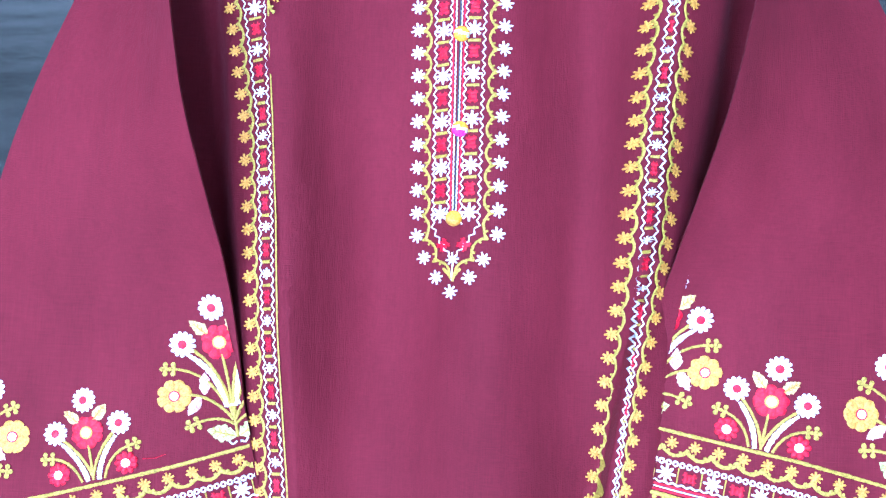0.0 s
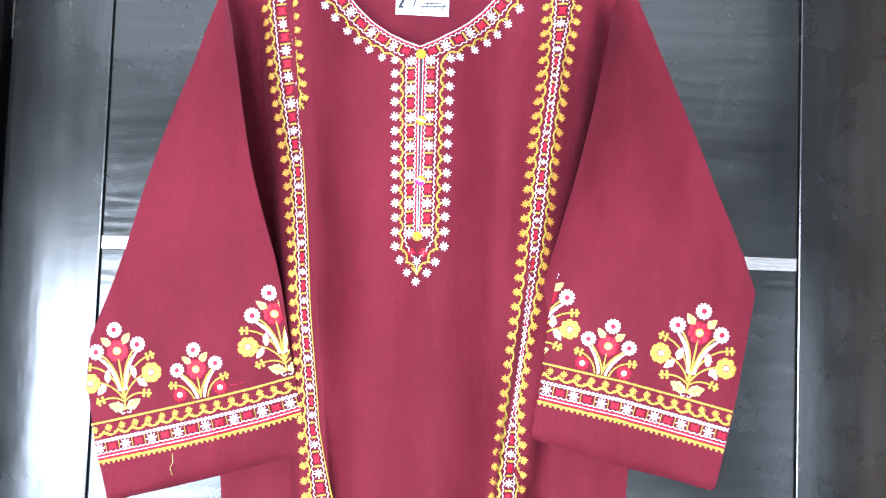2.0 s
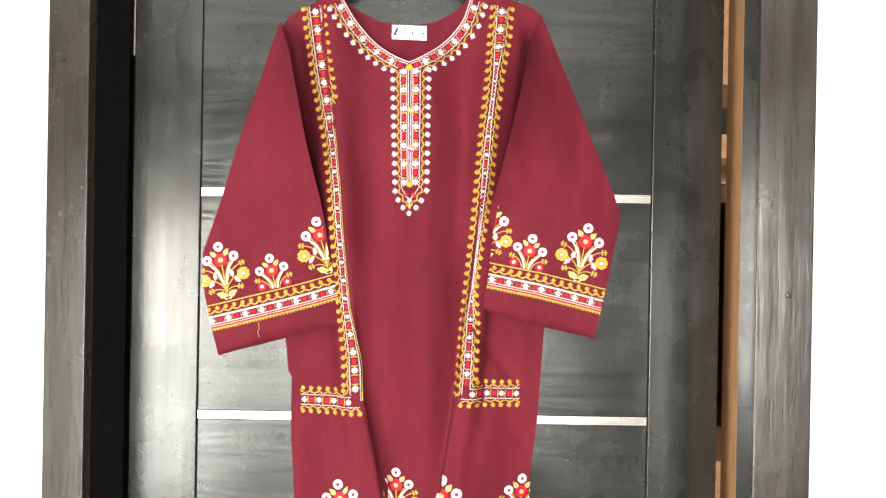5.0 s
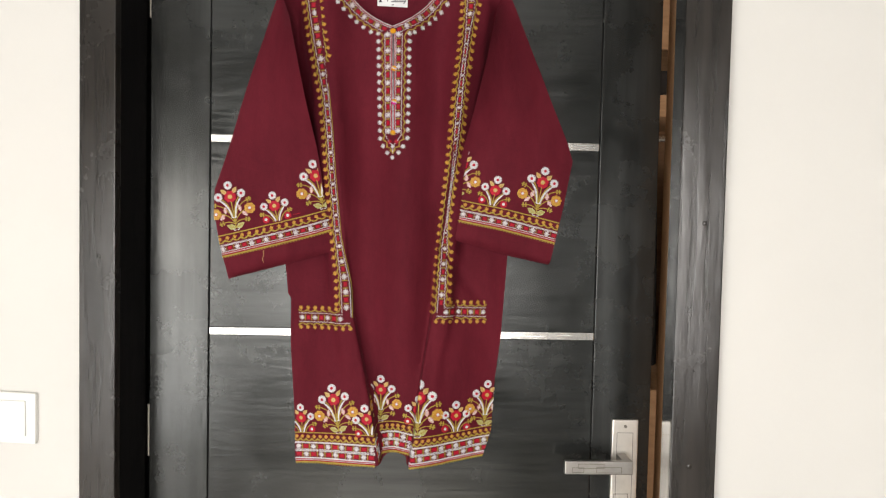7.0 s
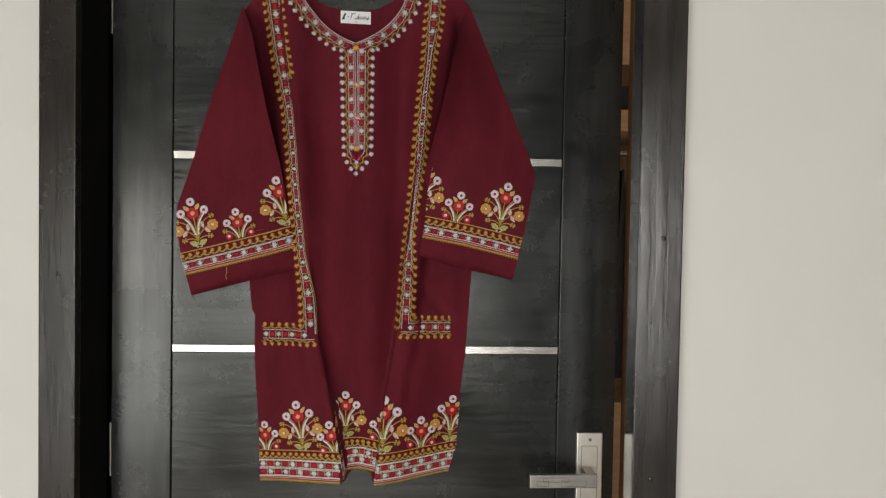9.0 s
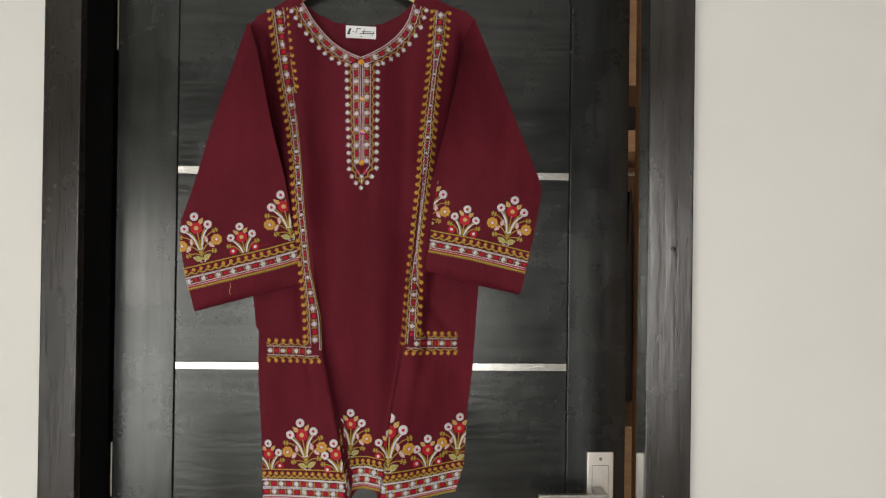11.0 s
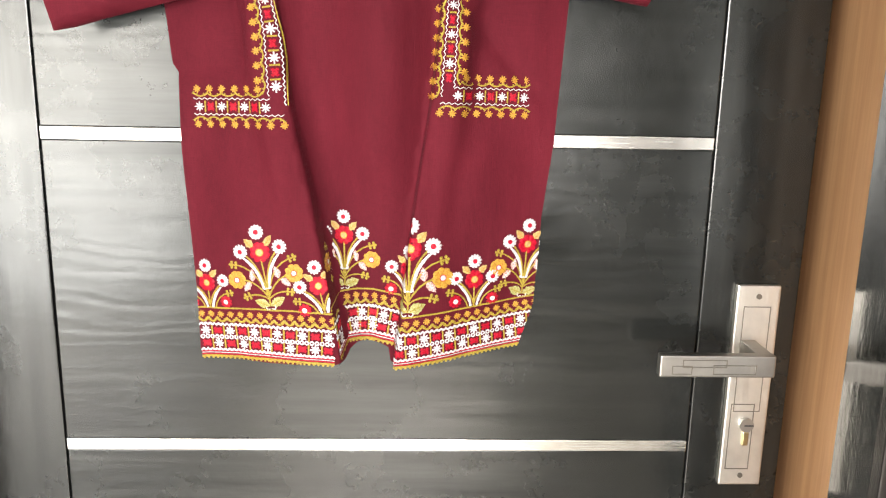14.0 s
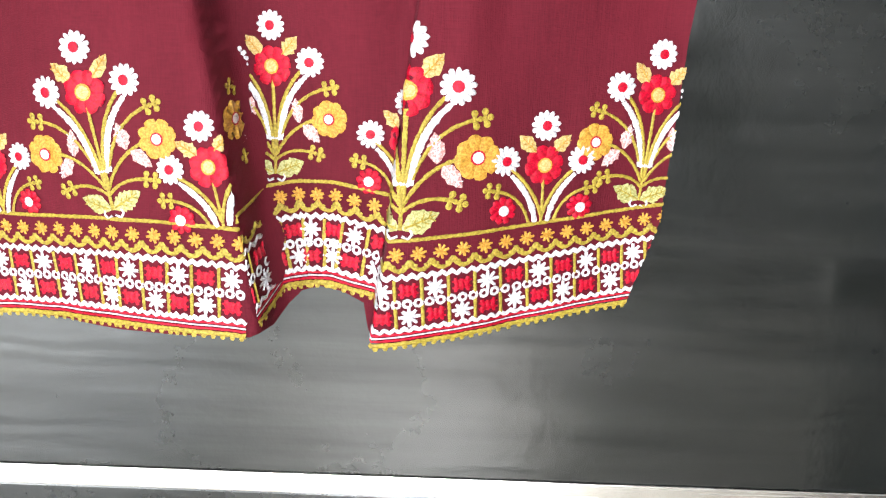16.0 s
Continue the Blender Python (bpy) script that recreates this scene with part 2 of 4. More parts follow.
part("wall_piece", wbox(LIGHT_OPENINGS[1][1], S1 + 0.12, N0 - 0.15, N0, 0, TOP), M_ROOM, back)
for w0, w1, z0, z1 in LIGHT_OPENINGS:
    part("wall_piece", wbox(w0, w1, N0 - 0.15, N0, z1, TOP), M_ROOM, back)
    part("wall_piece", wbox(w0, w1, N0 - 0.15, N0, 0, z0), M_ROOM, back)
structure("floor", wbox(S0 - 0.12, S1 + 0.12, N0 - 0.15, 3.0, -0.1, 0), M_FLOOR, "plain beige tiled floor in both rooms", "floor")
structure("ceiling", wbox(S0 - 0.12, S1 + 0.12, N0 - 0.15, 3.0, TOP, TOP + 0.1), M_CEIL, "plain white painted ceiling", "ceiling")
structure("far_wall_north", wbox(-0.8, 2.62, 2.9, 3.0, 0, TOP), M_FARWALL, "dim brownish wall of the room beyond", "wall")
structure("far_wall_west", wbox(-0.9, -0.8, N1, 3.0, 0, TOP), M_FARWALL, "dim side wall of the room beyond", "wall")
# Unseen wall; its opening is added to hold the fill lamp.
far_east = structure("far_wall_east", wbox(2.5, 2.62, 1.35, 3.0, 0, TOP), M_FARWALL, "dim side wall of the room beyond, unseen, with an added opening for the fill lamp", "wall")
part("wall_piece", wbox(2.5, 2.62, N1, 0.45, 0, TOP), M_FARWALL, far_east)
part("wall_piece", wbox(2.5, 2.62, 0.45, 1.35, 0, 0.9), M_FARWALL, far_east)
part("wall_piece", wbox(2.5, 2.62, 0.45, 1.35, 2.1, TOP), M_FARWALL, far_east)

# door frame: casing, jamb with its rebate, raw wood inside the rebate
frame_thing = tagged(empty("door_frame", wp(0.476, 0.05, 0)), "dark stained oak door frame with shade-black reveal and raw wood rebate", "door frame", kind="structure")
CAS = 0.066
part("casing_board", wbox(-CAS, 0, -0.006, 0.014, 0, OPEN_TOP + 0.03, 0.002), M_CASING, frame_thing)
part("casing_board", wbox(0.946, 0.946 + CAS + 0.004, -0.006, 0.014, 0, OPEN_TOP + 0.03, 0.002), M_CASING, frame_thing)
part("head_casing", wbox(0.0005, 0.9455, -0.006, 0.014, 2.075, OPEN_TOP + 0.03, 0.002), M_CASING, frame_thing)
part("jamb", wbox(OPEN0, -0.001, 0.0145, 0.108, 0, OPEN_TOP, 0.001), M_JAMB, frame_thing, "dark stained door jamb, blackened for the shade in the reveal")
part("jamb", wbox(0.947, OPEN1, 0.0145, 0.105, 0, OPEN_TOP, 0.001), M_GLOSS, frame_thing, "glossy black lacquered door jamb")
part("rebate_lining", wbox(0.976, OPEN1, 0.1055, 0.388, 0, OPEN_TOP, 0.0015), M_RAW, frame_thing, "unpainted orange-brown wood lining")
part("rebate_lining", wbox(OPEN0, -0.008, 0.1085, N1, 0, OPEN_TOP, 0.001), M_JAMB, frame_thing)
part("head_jamb", wbox(0.0, 0.946, 0.0145, 0.105, 2.076, OPEN_TOP, 0.001), M_JAMB, frame_thing)

for s, z in ((0.986, 1.44), (0.975, 1.05), (-0.030, 1.36)):
    plug = bmesh.new()
    bmesh.ops.create_uvsphere(plug, u_segments=10, v_segments=6, radius=0.0042)
    for v in plug.verts:
        v.co = wp(s + v.co.x, -0.0058 + v.co.y * 0.3, z + v.co.z)
    part("filled_screw_hole", plug, M_CASING, frame_thing, smooth=True)

# ---- the door leaf ----
DX0, DX1, DY, DT = -0.474, 0.487, 0.520, 0.040
PX0, PX1 = -0.362, 0.372
DOOR_TOP = 2.06
STRIPS = [1.9385, 1.578, 1.2145, 0.852, 0.490]
door = tagged(empty("door_1", (0, DY + DT / 2, 0.01)), "dark stained oak door, slightly ajar, with satin metal strips", "door", kind="structure")
GR = 0.0022
part("stile", box(DX0, PX0 - GR, DY, DY + DT, 0.01, DOOR_TOP, 0.0016), M_STILE, door)
part("stile", box(PX1 + GR, DX1, DY, DY + DT, 0.01, DOOR_TOP, 0.0016), M_STILE, door)
part("core", box(PX0 - GR, PX1 + GR, DY + 0.006, DY + DT, 0.01, DOOR_TOP), M_GAP, door)
SH = 0.0072
part("top_rail", box(PX0, PX1, DY, DY + 0.0055, 1.938, DOOR_TOP, 0.0012), M_PANEL, door)
part("panel", box(PX0, PX1, DY, DY + 0.0055, STRIPS[1] + SH, 1.934, 0.0012), M_PANEL, door)
for hi, lo in zip(STRIPS[1:], STRIPS[2:] + [0.13]):
    part("panel", box(PX0, PX1, DY, DY + 0.0055, lo + SH, hi - SH, 0.0012), M_PANEL, door)
part("bottom_rail", box(PX0, PX1, DY, DY + 0.0055, 0.01, 0.13 + SH - 0.003, 0.0012), M_PANEL, door)
for z in STRIPS[1:]:
    part("metal_strip", box(PX0, PX1, DY - 0.0008, DY + 0.0055, z - SH + 0.0003, z + SH - 0.0003, 0.0006), M_STEEL, door, "satin metal inlay strip")
for z in (0.25, 1.02, 1.85):
    hinge = tube([(DX0 - 0.004, DY + 0.012, z - 0.05), (DX0 - 0.004, DY + 0.012, z + 0.05)], 0.0045, 10)
    part("hinge", hinge, M_NICKEL_DARK, door, "dark metal hinge")

# handle set: long plate with engraved rectangles, square lever, cylinder lock
PL0, PL1, PZ0, PZ1 = 0.4125, 0.4635, 0.805, 1.055
plate = part("handle_plate", box(PL0, PL1, DY - 0.008, DY + 0.0005, PZ0, PZ1, 0.002), M_NICKEL, door, "satin nickel handle plate with engraved rectangles")


def outline(x0, x1, z0, z1, y, w, parent):
    """A thin engraved rectangle, as four fine bars."""
    for a in ((x0, x1, z0, z0 + w), (x0, x1, z1 - w, z1), (x0, x0 + w, z0 + w, z1 - w), (x1 - w, x1, z0 + w, z1 - w)):
        part("engraved_line", box(a[0], a[1], y - 0.0004, y + 0.0004, a[2], a[3]), M_NICKEL_DARK, parent)


outline(0.4215, 0.4535, 0.900, 1.030, DY - 0.008, 0.0010, plate)
outline(0.4185, 0.4470, 0.826, 0.910, DY - 0.0083, 0.0010, plate)
for z in (1.042, 0.818):
    screw = tube([(0.438, DY - 0.0078, z), (0.438, DY - 0.0095, z)], 0.0032, 12)
    part("screw", screw, M_NICKEL_DARK, plate)
part("lock_head", tube([(0.4385, DY - 0.0078, 0.884), (0.4385, DY - 0.0125, 0.884)], 0.0085, 20), M_LEVER, plate)
lock = bmesh.new()
box(0.4348, 0.4422, DY - 0.0122, DY - 0.0078, 0.858, 0.8755, 0.0015, bm=lock)
lock_ob = part("lock_cylinder", lock, M_BRASS, plate, "brass lock cylinder with keyhole")
# Flat black bar puts the dark of the keyhole into colour.
part("keyhole", box(0.4355, 0.4465, DY - 0.0130, DY - 0.0123, 0.8832, 0.8848), M_INK_AND_SHADE, plate)
lever = part("lever", box(0.311, 0.4395, DY - 0.066, DY - 0.054, 0.9655, 0.9905, 0.0018), M_LEVER, door, "square satin lever with engraved rectangles")
neck = box(0.4215, 0.4395, DY - 0.0545, DY - 0.0075, 0.9665, 0.9895, 0.0015)
part("lever_neck", neck, M_LEVER, lever)
outline(0.3245, 0.3470, 0.9690, 0.9790, DY - 0.066, 0.0009, lever)
outline(0.3360, 0.3850, 0.9770, 0.9860, DY - 0.0661, 0.0009, lever)
outline(0.3700, 0.4180, 0.9690, 0.9800, DY - 0.0662, 0.0009, lever)

# light switch on the white wall
switch = tagged(empty("light_switch", wp(-0.22, 0.01, 1.065)), "white plastic double light switch on the white wall", "light switch")
part("switch_plate", wbox(-0.30, -0.155, 0.004, 0.0142, 1.019, 1.111, 0.003), M_PLASTIC, switch)
part("rocker", wbox(-0.288, -0.232, -0.001, 0.0045, 1.033, 1.097, 0.002), M_PLASTIC, switch)
part("rocker", wbox(-0.228, -0.172, 0.0, 0.0045, 1.033, 1.097, 0.002), M_PLASTIC, switch)

# the room beyond: open wooden shelves with dark folded things
shelves = tagged(empty("open_wardrobe", wp(1.2, 1.6, 0)), "tan wooden open wardrobe with dark clothes in the room beyond", "wardrobe")
for a0 in (0.55, 1.98):
    part("side_board", wbox(a0, a0 + 0.02, 1.40, 1.90, 0, 2.45, 0.001), M_SHELF, shelves)
part("back_board", wbox(0.57, 1.98, 1.885, 1.90, 0, 2.45), M_SHELF, shelves)
part("fascia", wbox(0.57, 1.98, 1.402, 1.42, 1.99, 2.45, 0.001), M_SHELF, shelves)
part("shelf_board", wbox(0.57, 1.98, 1.402, 1.884, 1.772, 1.842, 0.001), M_SHELF, shelves)
part("drawer_front", wbox(0.57, 1.98, 1.402, 1.42, 0.02, 0.87, 0.001), M_SHELF, shelves)
rail = tube([wp(0.571, 1.62, 1.72), wp(1.979, 1.62, 1.72)], 0.012, 10)
part("clothes_rail", rail, M_STEEL, shelves)
rng = random.Random(5)
for k in range(14):
    s = 0.66 + k * 0.09
    g = bmesh.new()
    cols = 9
    rows = []
    for j in range(7):
        z = 1.66 - j * 0.12 - rng.uniform(0, 0.01)
        rows.append([g.verts.new(wp(s + 0.03 * math.sin(i * 1.7 + k) * (0.3 + j * 0.12), 1.47 + i * 0.04, z)) for i in range(cols)])
    for r0, r1 in zip(rows, rows[1:]):
        for i in range(cols - 1):
            g.faces.new((r0[i], r0[i + 1], r1[i + 1], r1[i]))
    bmesh.ops.solidify(g, geom=g.faces[:], thickness=0.025)
    hung = tagged(part("hanging_garment", g, M_BROWNCLOTH if k % 4 == 2 else M_DARKCLOTH, None, smooth=True),
                  "dark garment hanging from the wardrobe rail" if k % 4 != 2 else "brown garment hanging from the wardrobe rail", "garment", "garments in the wardrobe")
for k in range(3):
    tagged(part("folded_cloth", wbox(0.62 + k * 0.45, 1.02 + k * 0.45, 1.45, 1.85, 1.8425, 1.95 - 0.02 * k, 0.012), M_DARKCLOTH, None), "dark folded cloth lying on the wardrobe shelf", "folded cloth", "folded cloths on the shelf")

# ---- the kurta: its surfaces ----


def curve(table):
    """A smooth function through (at, value) pairs."""
    xs = np.array([p[0] for p in table])
    ys = np.array([p[1] for p in table])
    order = np.argsort(xs)
    xs, ys = xs[order], ys[order]
    return lambda x: float(np.interp(x, xs, ys))


def smooth(a, b, x):
    k = min(1.0, max(0.0, (x - a) / (b - a)))
    return k * k * (3 - 2 * k)


PLEAT_L = curve([(1.90, -0.168), (1.77, -0.152), (1.65, -0.133), (1.52, -0.119), (1.45, -0.112), (1.26, -0.089), (1.168, -0.070), (1.065, -0.050), (0.96, -0.031)])
PLEAT_R = curve([(1.90, 0.130), (1.776, 0.120), (1.68, 0.110), (1.54, 0.093), (1.40, 0.073), (1.26, 0.059), (1.224, 0.054), (1.162, 0.0445), (1.09, 0.0355), (1.03, 0.0295), (0.96, 0.019)])
SEAM_L = curve([(1.90, -0.155), (1.77, -0.146), (1.652, -0.131), (1.519, -0.119), (1.403, -0.108), (1.30, -0.093)])
SEAM_R = curve([(1.90, 0.118), (1.776, 0.112), (1.681, 0.102), (1.539, 0.089), (1.414, 0.078), (1.30, 0.066)])
STEP = 0.0035


def wave(u, v, f, a, seed):
    return a * noise.noise(Vector((u * f, v * f * 0.45, seed)))


def return_width(v):
    """How broad the cloth turns back behind the left flap."""
    return STEP + 0.003 * smooth(1.30, 1.02, v)


def body_y(u, v):
    """How far back the front of the kurta lies."""
    k = smooth(1.42, 1.0, v)
    pl, pr = PLEAT_L(v), PLEAT_R(v)
    top = smooth(1.72, 1.90, v)
    mid = 0.478 + 0.010 * k - 0.013 * math.sin((u + 0.03) * 46 + 1.6 * (v - 1.4)) * (1 - 0.6 * k) + 0.012 * top
    sl = return_width(v)
    if u <= pl + sl:
        d = max(0.0, pl - u)
        left = 0.472 - 0.022 * k * max(0.0, 1 - d / 0.15) + 0.030 * (1 - k) * smooth(0.026, 0.048, d) + 0.018 * k * smooth(0.05, 0.15, d) + 0.012 * top
        y = left if u <= pl else left + (mid - left) * smooth(pl, pl + sl, u)
    elif u >= pr - STEP:
        d = max(0.0, u - pr)
        right = 0.470 - 0.014 * k * max(0.0, 1 - d / 0.07) + 0.034 * k * smooth(0.03, 0.15, d) + 0.032 * (1 - k) * smooth(0.024, 0.044, d) + 0.012 * top
        y = right if u >= pr else right + (mid - right) * smooth(pr, pr - STEP, u)
    else:
        y = mid
    y -= 0.024 * math.exp(-((u - SEAM_R(v)) / 0.021) ** 2) * smooth(1.44, 1.58, v) * smooth(1.84, 1.72, v)
    y -= 0.010 * math.exp(-((u - SEAM_L(v)) / 0.017) ** 2) * smooth(1.40, 1.52, v) * smooth(1.80, 1.62, v)
    y += wave(u, v, 13, 0.0100, 1.3) + wave(u, v, 24, 0.0030, 4.4) + 0.0012 * noise.noise(Vector((u * 70, v * 9, 2.2))) + wave(u, v, 45, 0.0008, 7.1)
    dent = (u - 0.115) * 0.75 + (v - 1.325) * 0.66
    y += 0.007 * math.exp(-(dent / 0.008) ** 2) * smooth(0.07, 0.09, u) * smooth(1.24, 1.29, v) * (1 - smooth(1.36, 1.40, v))
    y += 0.003 * math.exp(-((v - 1.285 - (u + 0.2) * 0.1) / 0.007) ** 2) * smooth(-0.11, -0.14, u)
    y += (min(y, 0.481) - y) * smooth(1.80, 1.86, v)
    return min(y, 0.510)


SLEEVE_L = [(-0.229, 1.846), (-0.250, 1.778), (-0.288, 1.649), (-0.328, 1.518), (-0.340, 1.480), (-0.3405, 1.440), (-0.328, 1.376), (-0.3135, 1.319),
            (-0.219, 1.345), (-0.124, 1.372), (-0.127, 1.400), (-0.144, 1.472), (-0.157, 1.565), (-0.179, 1.669), (-0.205, 1.787)]
SLEEVE_R = [(0.183, 1.864), (0.221, 1.770), (0.268, 1.655), (0.301, 1.580), (0.311, 1.547), (0.292, 1.449), (0.2715, 1.355),
            (0.187, 1.372), (0.083, 1.401), (0.084, 1.422), (0.099, 1.524), (0.117, 1.600), (0.143, 1.713), (0.164, 1.820)]


def span(poly, v):
    """Leftmost and rightmost place of an outline at height v."""
    xs = []
    for (x0, z0), (x1, z1) in zip(poly, poly[1:] + poly[:1]):
        if (z0 - v) * (z1 - v) <= 0 and z0 != z1:
            xs.append(x0 + (x1 - x0) * (v - z0) / (z1 - z0))
    return (min(xs), max(xs)) if len(xs) > 1 else (0.0, 0.0)


def sleeve_y(poly, seed, inner_side):
    def f(u, v):
        a, b = span(poly, min(max(v, min(p[1] for p in poly) + 1e-4), max(p[1] for p in poly) - 1e-4))
        s = min(1.0, max(0.0, (u - a) / max(b - a, 0.01)))
        near = s if inner_side > 0 else 1 - s
        fold = 0.046 * near ** 2.2 * smooth(1.53, 1.66, v) * smooth(1.86, 1.77, v) - 0.016 * near ** 3 * smooth(1.58, 1.48, v)
        roll = abs(2 * s - 1) ** 3 * (1 - 0.6 * near)
        drop = smooth(1.86, 1.66, v)
        y = 0.477 - 0.021 * drop + 0.003 * roll * drop + wave(u, v, 12, 0.0085, seed) + wave(u, v, 26, 0.0026, seed + 6) + 0.0010 * noise.noise(Vector((u * 60, v * 10, seed))) + wave(u, v, 40, 0.0009, seed + 3)
        return min(y, 0.476 + 0.012 * (1 - drop)) - fold
    return f


sleeve_l_y, sleeve_r_y = sleeve_y(SLEEVE_L, 11.0, 1), sleeve_y(SLEEVE_R, 23.0, -1)
NECK = [(-0.133, 1.890), (-0.131, 1.882), (-0.113, 1.854), (-0.089, 1.827), (-0.057, 1.802), (-0.0245, 1.785), (0.007, 1.801), (0.038, 1.828), (0.061, 1.858), (0.070, 1.888), (0.073, 1.898)]
BODY = ([(-0.137, 1.902), (-0.183, 1.874), (-0.214, 1.857), (-0.231, 1.838), (-0.228, 1.75), (-0.225, 1.5), (-0.218, 1.348), (-0.212, 1.290), (-0.206, 1.281), (-0.205, 1.204), (-0.194, 1.047), (-0.193, 0.984), (-0.186, 0.974),
         (-0.118, 0.976), (-0.0315, 0.980), (-0.0280, 0.9840), (-0.020, 0.9925), (-0.010, 0.9955), (0.003, 0.994), (0.0145, 0.989), (0.0170, 0.974), (0.092, 0.980), (0.164, 0.9935), (0.176, 1.033),
         (0.181, 1.133), (0.190, 1.214), (0.199, 1.363), (0.205, 1.55), (0.19, 1.75), (0.186, 1.861), (0.168, 1.876), (0.124, 1.891), (0.079, 1.914)] + NECK[::-1])


def densify(poly, step):
    out = []
    for a, b in zip(poly, poly[1:] + poly[:1]):
        n = max(1, int(math.dist(a, b) / step))
        out += [(a[0] + (b[0] - a[0]) * i / n, a[1] + (b[1] - a[1]) * i / n) for i in range(n)]
    return out


def inside(poly, u, v):
    hit = False
    for (x0, z0), (x1, z1) in zip(poly, poly[1:] + poly[:1]):
        if (z0 > v) != (z1 > v) and u < (x1 - x0) * (v - z0) / (z1 - z0) + x0:
            hit = not hit
    return hit


def sheet(poly, f, step, lines=(), hem=0.004):
    """A cloth sheet with that outline, laid on the surface f, with a turned edge."""
    rim = densify(poly, step)
    pts = [Vector(p) for p in rim]
    crease = []
    for g in lines:
        v = min(p[1] for p in poly)
        while v < 1.55:
            for off in (-0.0002, STEP * 0.35, STEP * 0.7, STEP + 0.0002):
                crease.append((g[0](v) + g[1] * off, v))
            v += 0.008
    crease = [c for c in crease if inside(poly, *c)]
    pts += [Vector(c) for c in crease]
    u0, u1 = min(p[0] for p in poly), max(p[0] for p in poly)
    v0, v1 = min(p[1] for p in poly), max(p[1] for p in poly)
    for i in range(int((u1 - u0) / step)):
        for j in range(int((v1 - v0) / step)):
            u, v = u0 + (i + 0.5 + 0.25 * (j % 2)) * step, v0 + (j + 0.5) * step
            if inside(poly, u, v) and not any(abs(u - (g[0](v) + g[1] * STEP / 2)) < STEP for g in lines):
                pts.append(Vector((u, v)))
    n = len(rim)
    verts, _, faces, _, _, _ = delaunay_2d_cdt(pts, [(i, (i + 1) % n) for i in range(n)], [list(range(n))], 1, 1e-6)
    bm = bmesh.new()
    vs = [bm.verts.new((p[0], f(p[0], p[1]), p[1])) for p in verts]
    for fc in faces:
        try:
            bm.faces.new([vs[i] for i in fc])
        except ValueError:
            pass
    bmesh.ops.recalc_face_normals(bm, faces=bm.faces[:])
    if bm.faces and sum(fc.normal.y for fc in bm.faces) > 0:
        bmesh.ops.reverse_faces(bm, faces=bm.faces[:])
    rimset = [e for e in bm.edges if e.is_boundary]
    for e in rimset:
        e.smooth = False
    ret = bmesh.ops.extrude_edge_only(bm, edges=rimset)
    for v in ret["geom"]:
        if isinstance(v, bmesh.types.BMVert):
            v.co.y += hem
    return bm


kurta = tagged(empty("kurta", (-0.02, 0.47, 0.97)), "maroon cotton kurta with colourful floral embroidery, hanging on a wooden hanger", "kurta")


front = part("front_panel", sheet(BODY, body_y, 0.0085, [(PLEAT_L, 1), (PLEAT_R, -1)]), M_CLOTH, kurta, "pleated maroon front with embroidered borders", True)
sleeve_l = part("sleeve", sheet(SLEEVE_L, sleeve_l_y, 0.008, hem=0.003), M_CLOTH, kurta, "wide maroon sleeve with embroidered cuff", True)
sleeve_r = part("sleeve", sheet(SLEEVE_R, sleeve_r_y, 0.008, hem=0.003), M_CLOTH, kurta, "wide maroon sleeve with embroidered cuff", True)


def back_y(u, v):
    return 0.508 - 0.005 * smooth(1.82, 1.90, v) + wave(u, v, 20, 0.002, 31)


BACK = [(-0.145, 1.905), (-0.138, 1.894), (-0.108, 1.872), (-0.075, 1.8565), (-0.026, 1.850), (0.015, 1.857), (0.047, 1.874), (0.073, 1.899), (0.085, 1.914),
        (0.184, 1.868), (0.19, 1.75), (0.10, 1.70), (-0.15, 1.70), (-0.228, 1.75), (-0.229, 1.845)]
part("back_panel", sheet(BACK, back_y, 0.012), M_CLOTH, kurta, "inside of the maroon back below the neck", True)
tag = part("neck_label", sheet([(-0.0545, 1.851), (0.0015, 1.850), (0.0015, 1.8275), (-0.0545, 1.8285)], lambda u, v: back_y(u, v) - 0.0022, 0.006, hem=0.0015), M_LABEL, kurta, "white woven neck label with dark mark")


def flat_bar(u0, v0, u1, v1, w):
    b = bmesh.new()
    d = Vector((u1 - u0, v1 - v0))
    nrm = Vector((-d.y, d.x)).normalized() * w / 2
    b.faces.new([b.verts.new((p.x, back_y(p.x, p.y) - 0.0030, p.y)) for p in (Vector((u0, v0)) + nrm, Vector((u1, v1)) + nrm, Vector((u1, v1)) - nrm, Vector((u0, v0)) - nrm)])
    return b


for a in ((-0.050, 1.836, -0.0455, 1.846, 0.0035), (-0.052, 1.8355, -0.046, 1.836, 0.002), (-0.042, 1.840, -0.0395, 1.8405, 0.0015), (-0.036, 1.8365, -0.033, 1.846, 0.0014), (-0.035, 1.8455, -0.027, 1.846, 0.0012),
          (-0.029, 1.8365, -0.0015, 1.8375, 0.0016), (-0.025, 1.840, -0.006, 1.8405, 0.0014), (-0.022, 1.8365, -0.020, 1.845, 0.0012), (-0.006, 1.833, -0.002, 1.842, 0.0012), (-0.028, 1.8305, -0.024, 1.8315, 0.0012)):
    part("printed_mark", flat_bar(*a), M_INK_AND_SHADE, tag)

# wooden hanger with its wire hook on a small hook of the door
hanger = tagged(empty("clothes_hanger", (-0.025, 0.488, 1.90)), "pale wooden clothes hanger with a metal hook", "hanger")


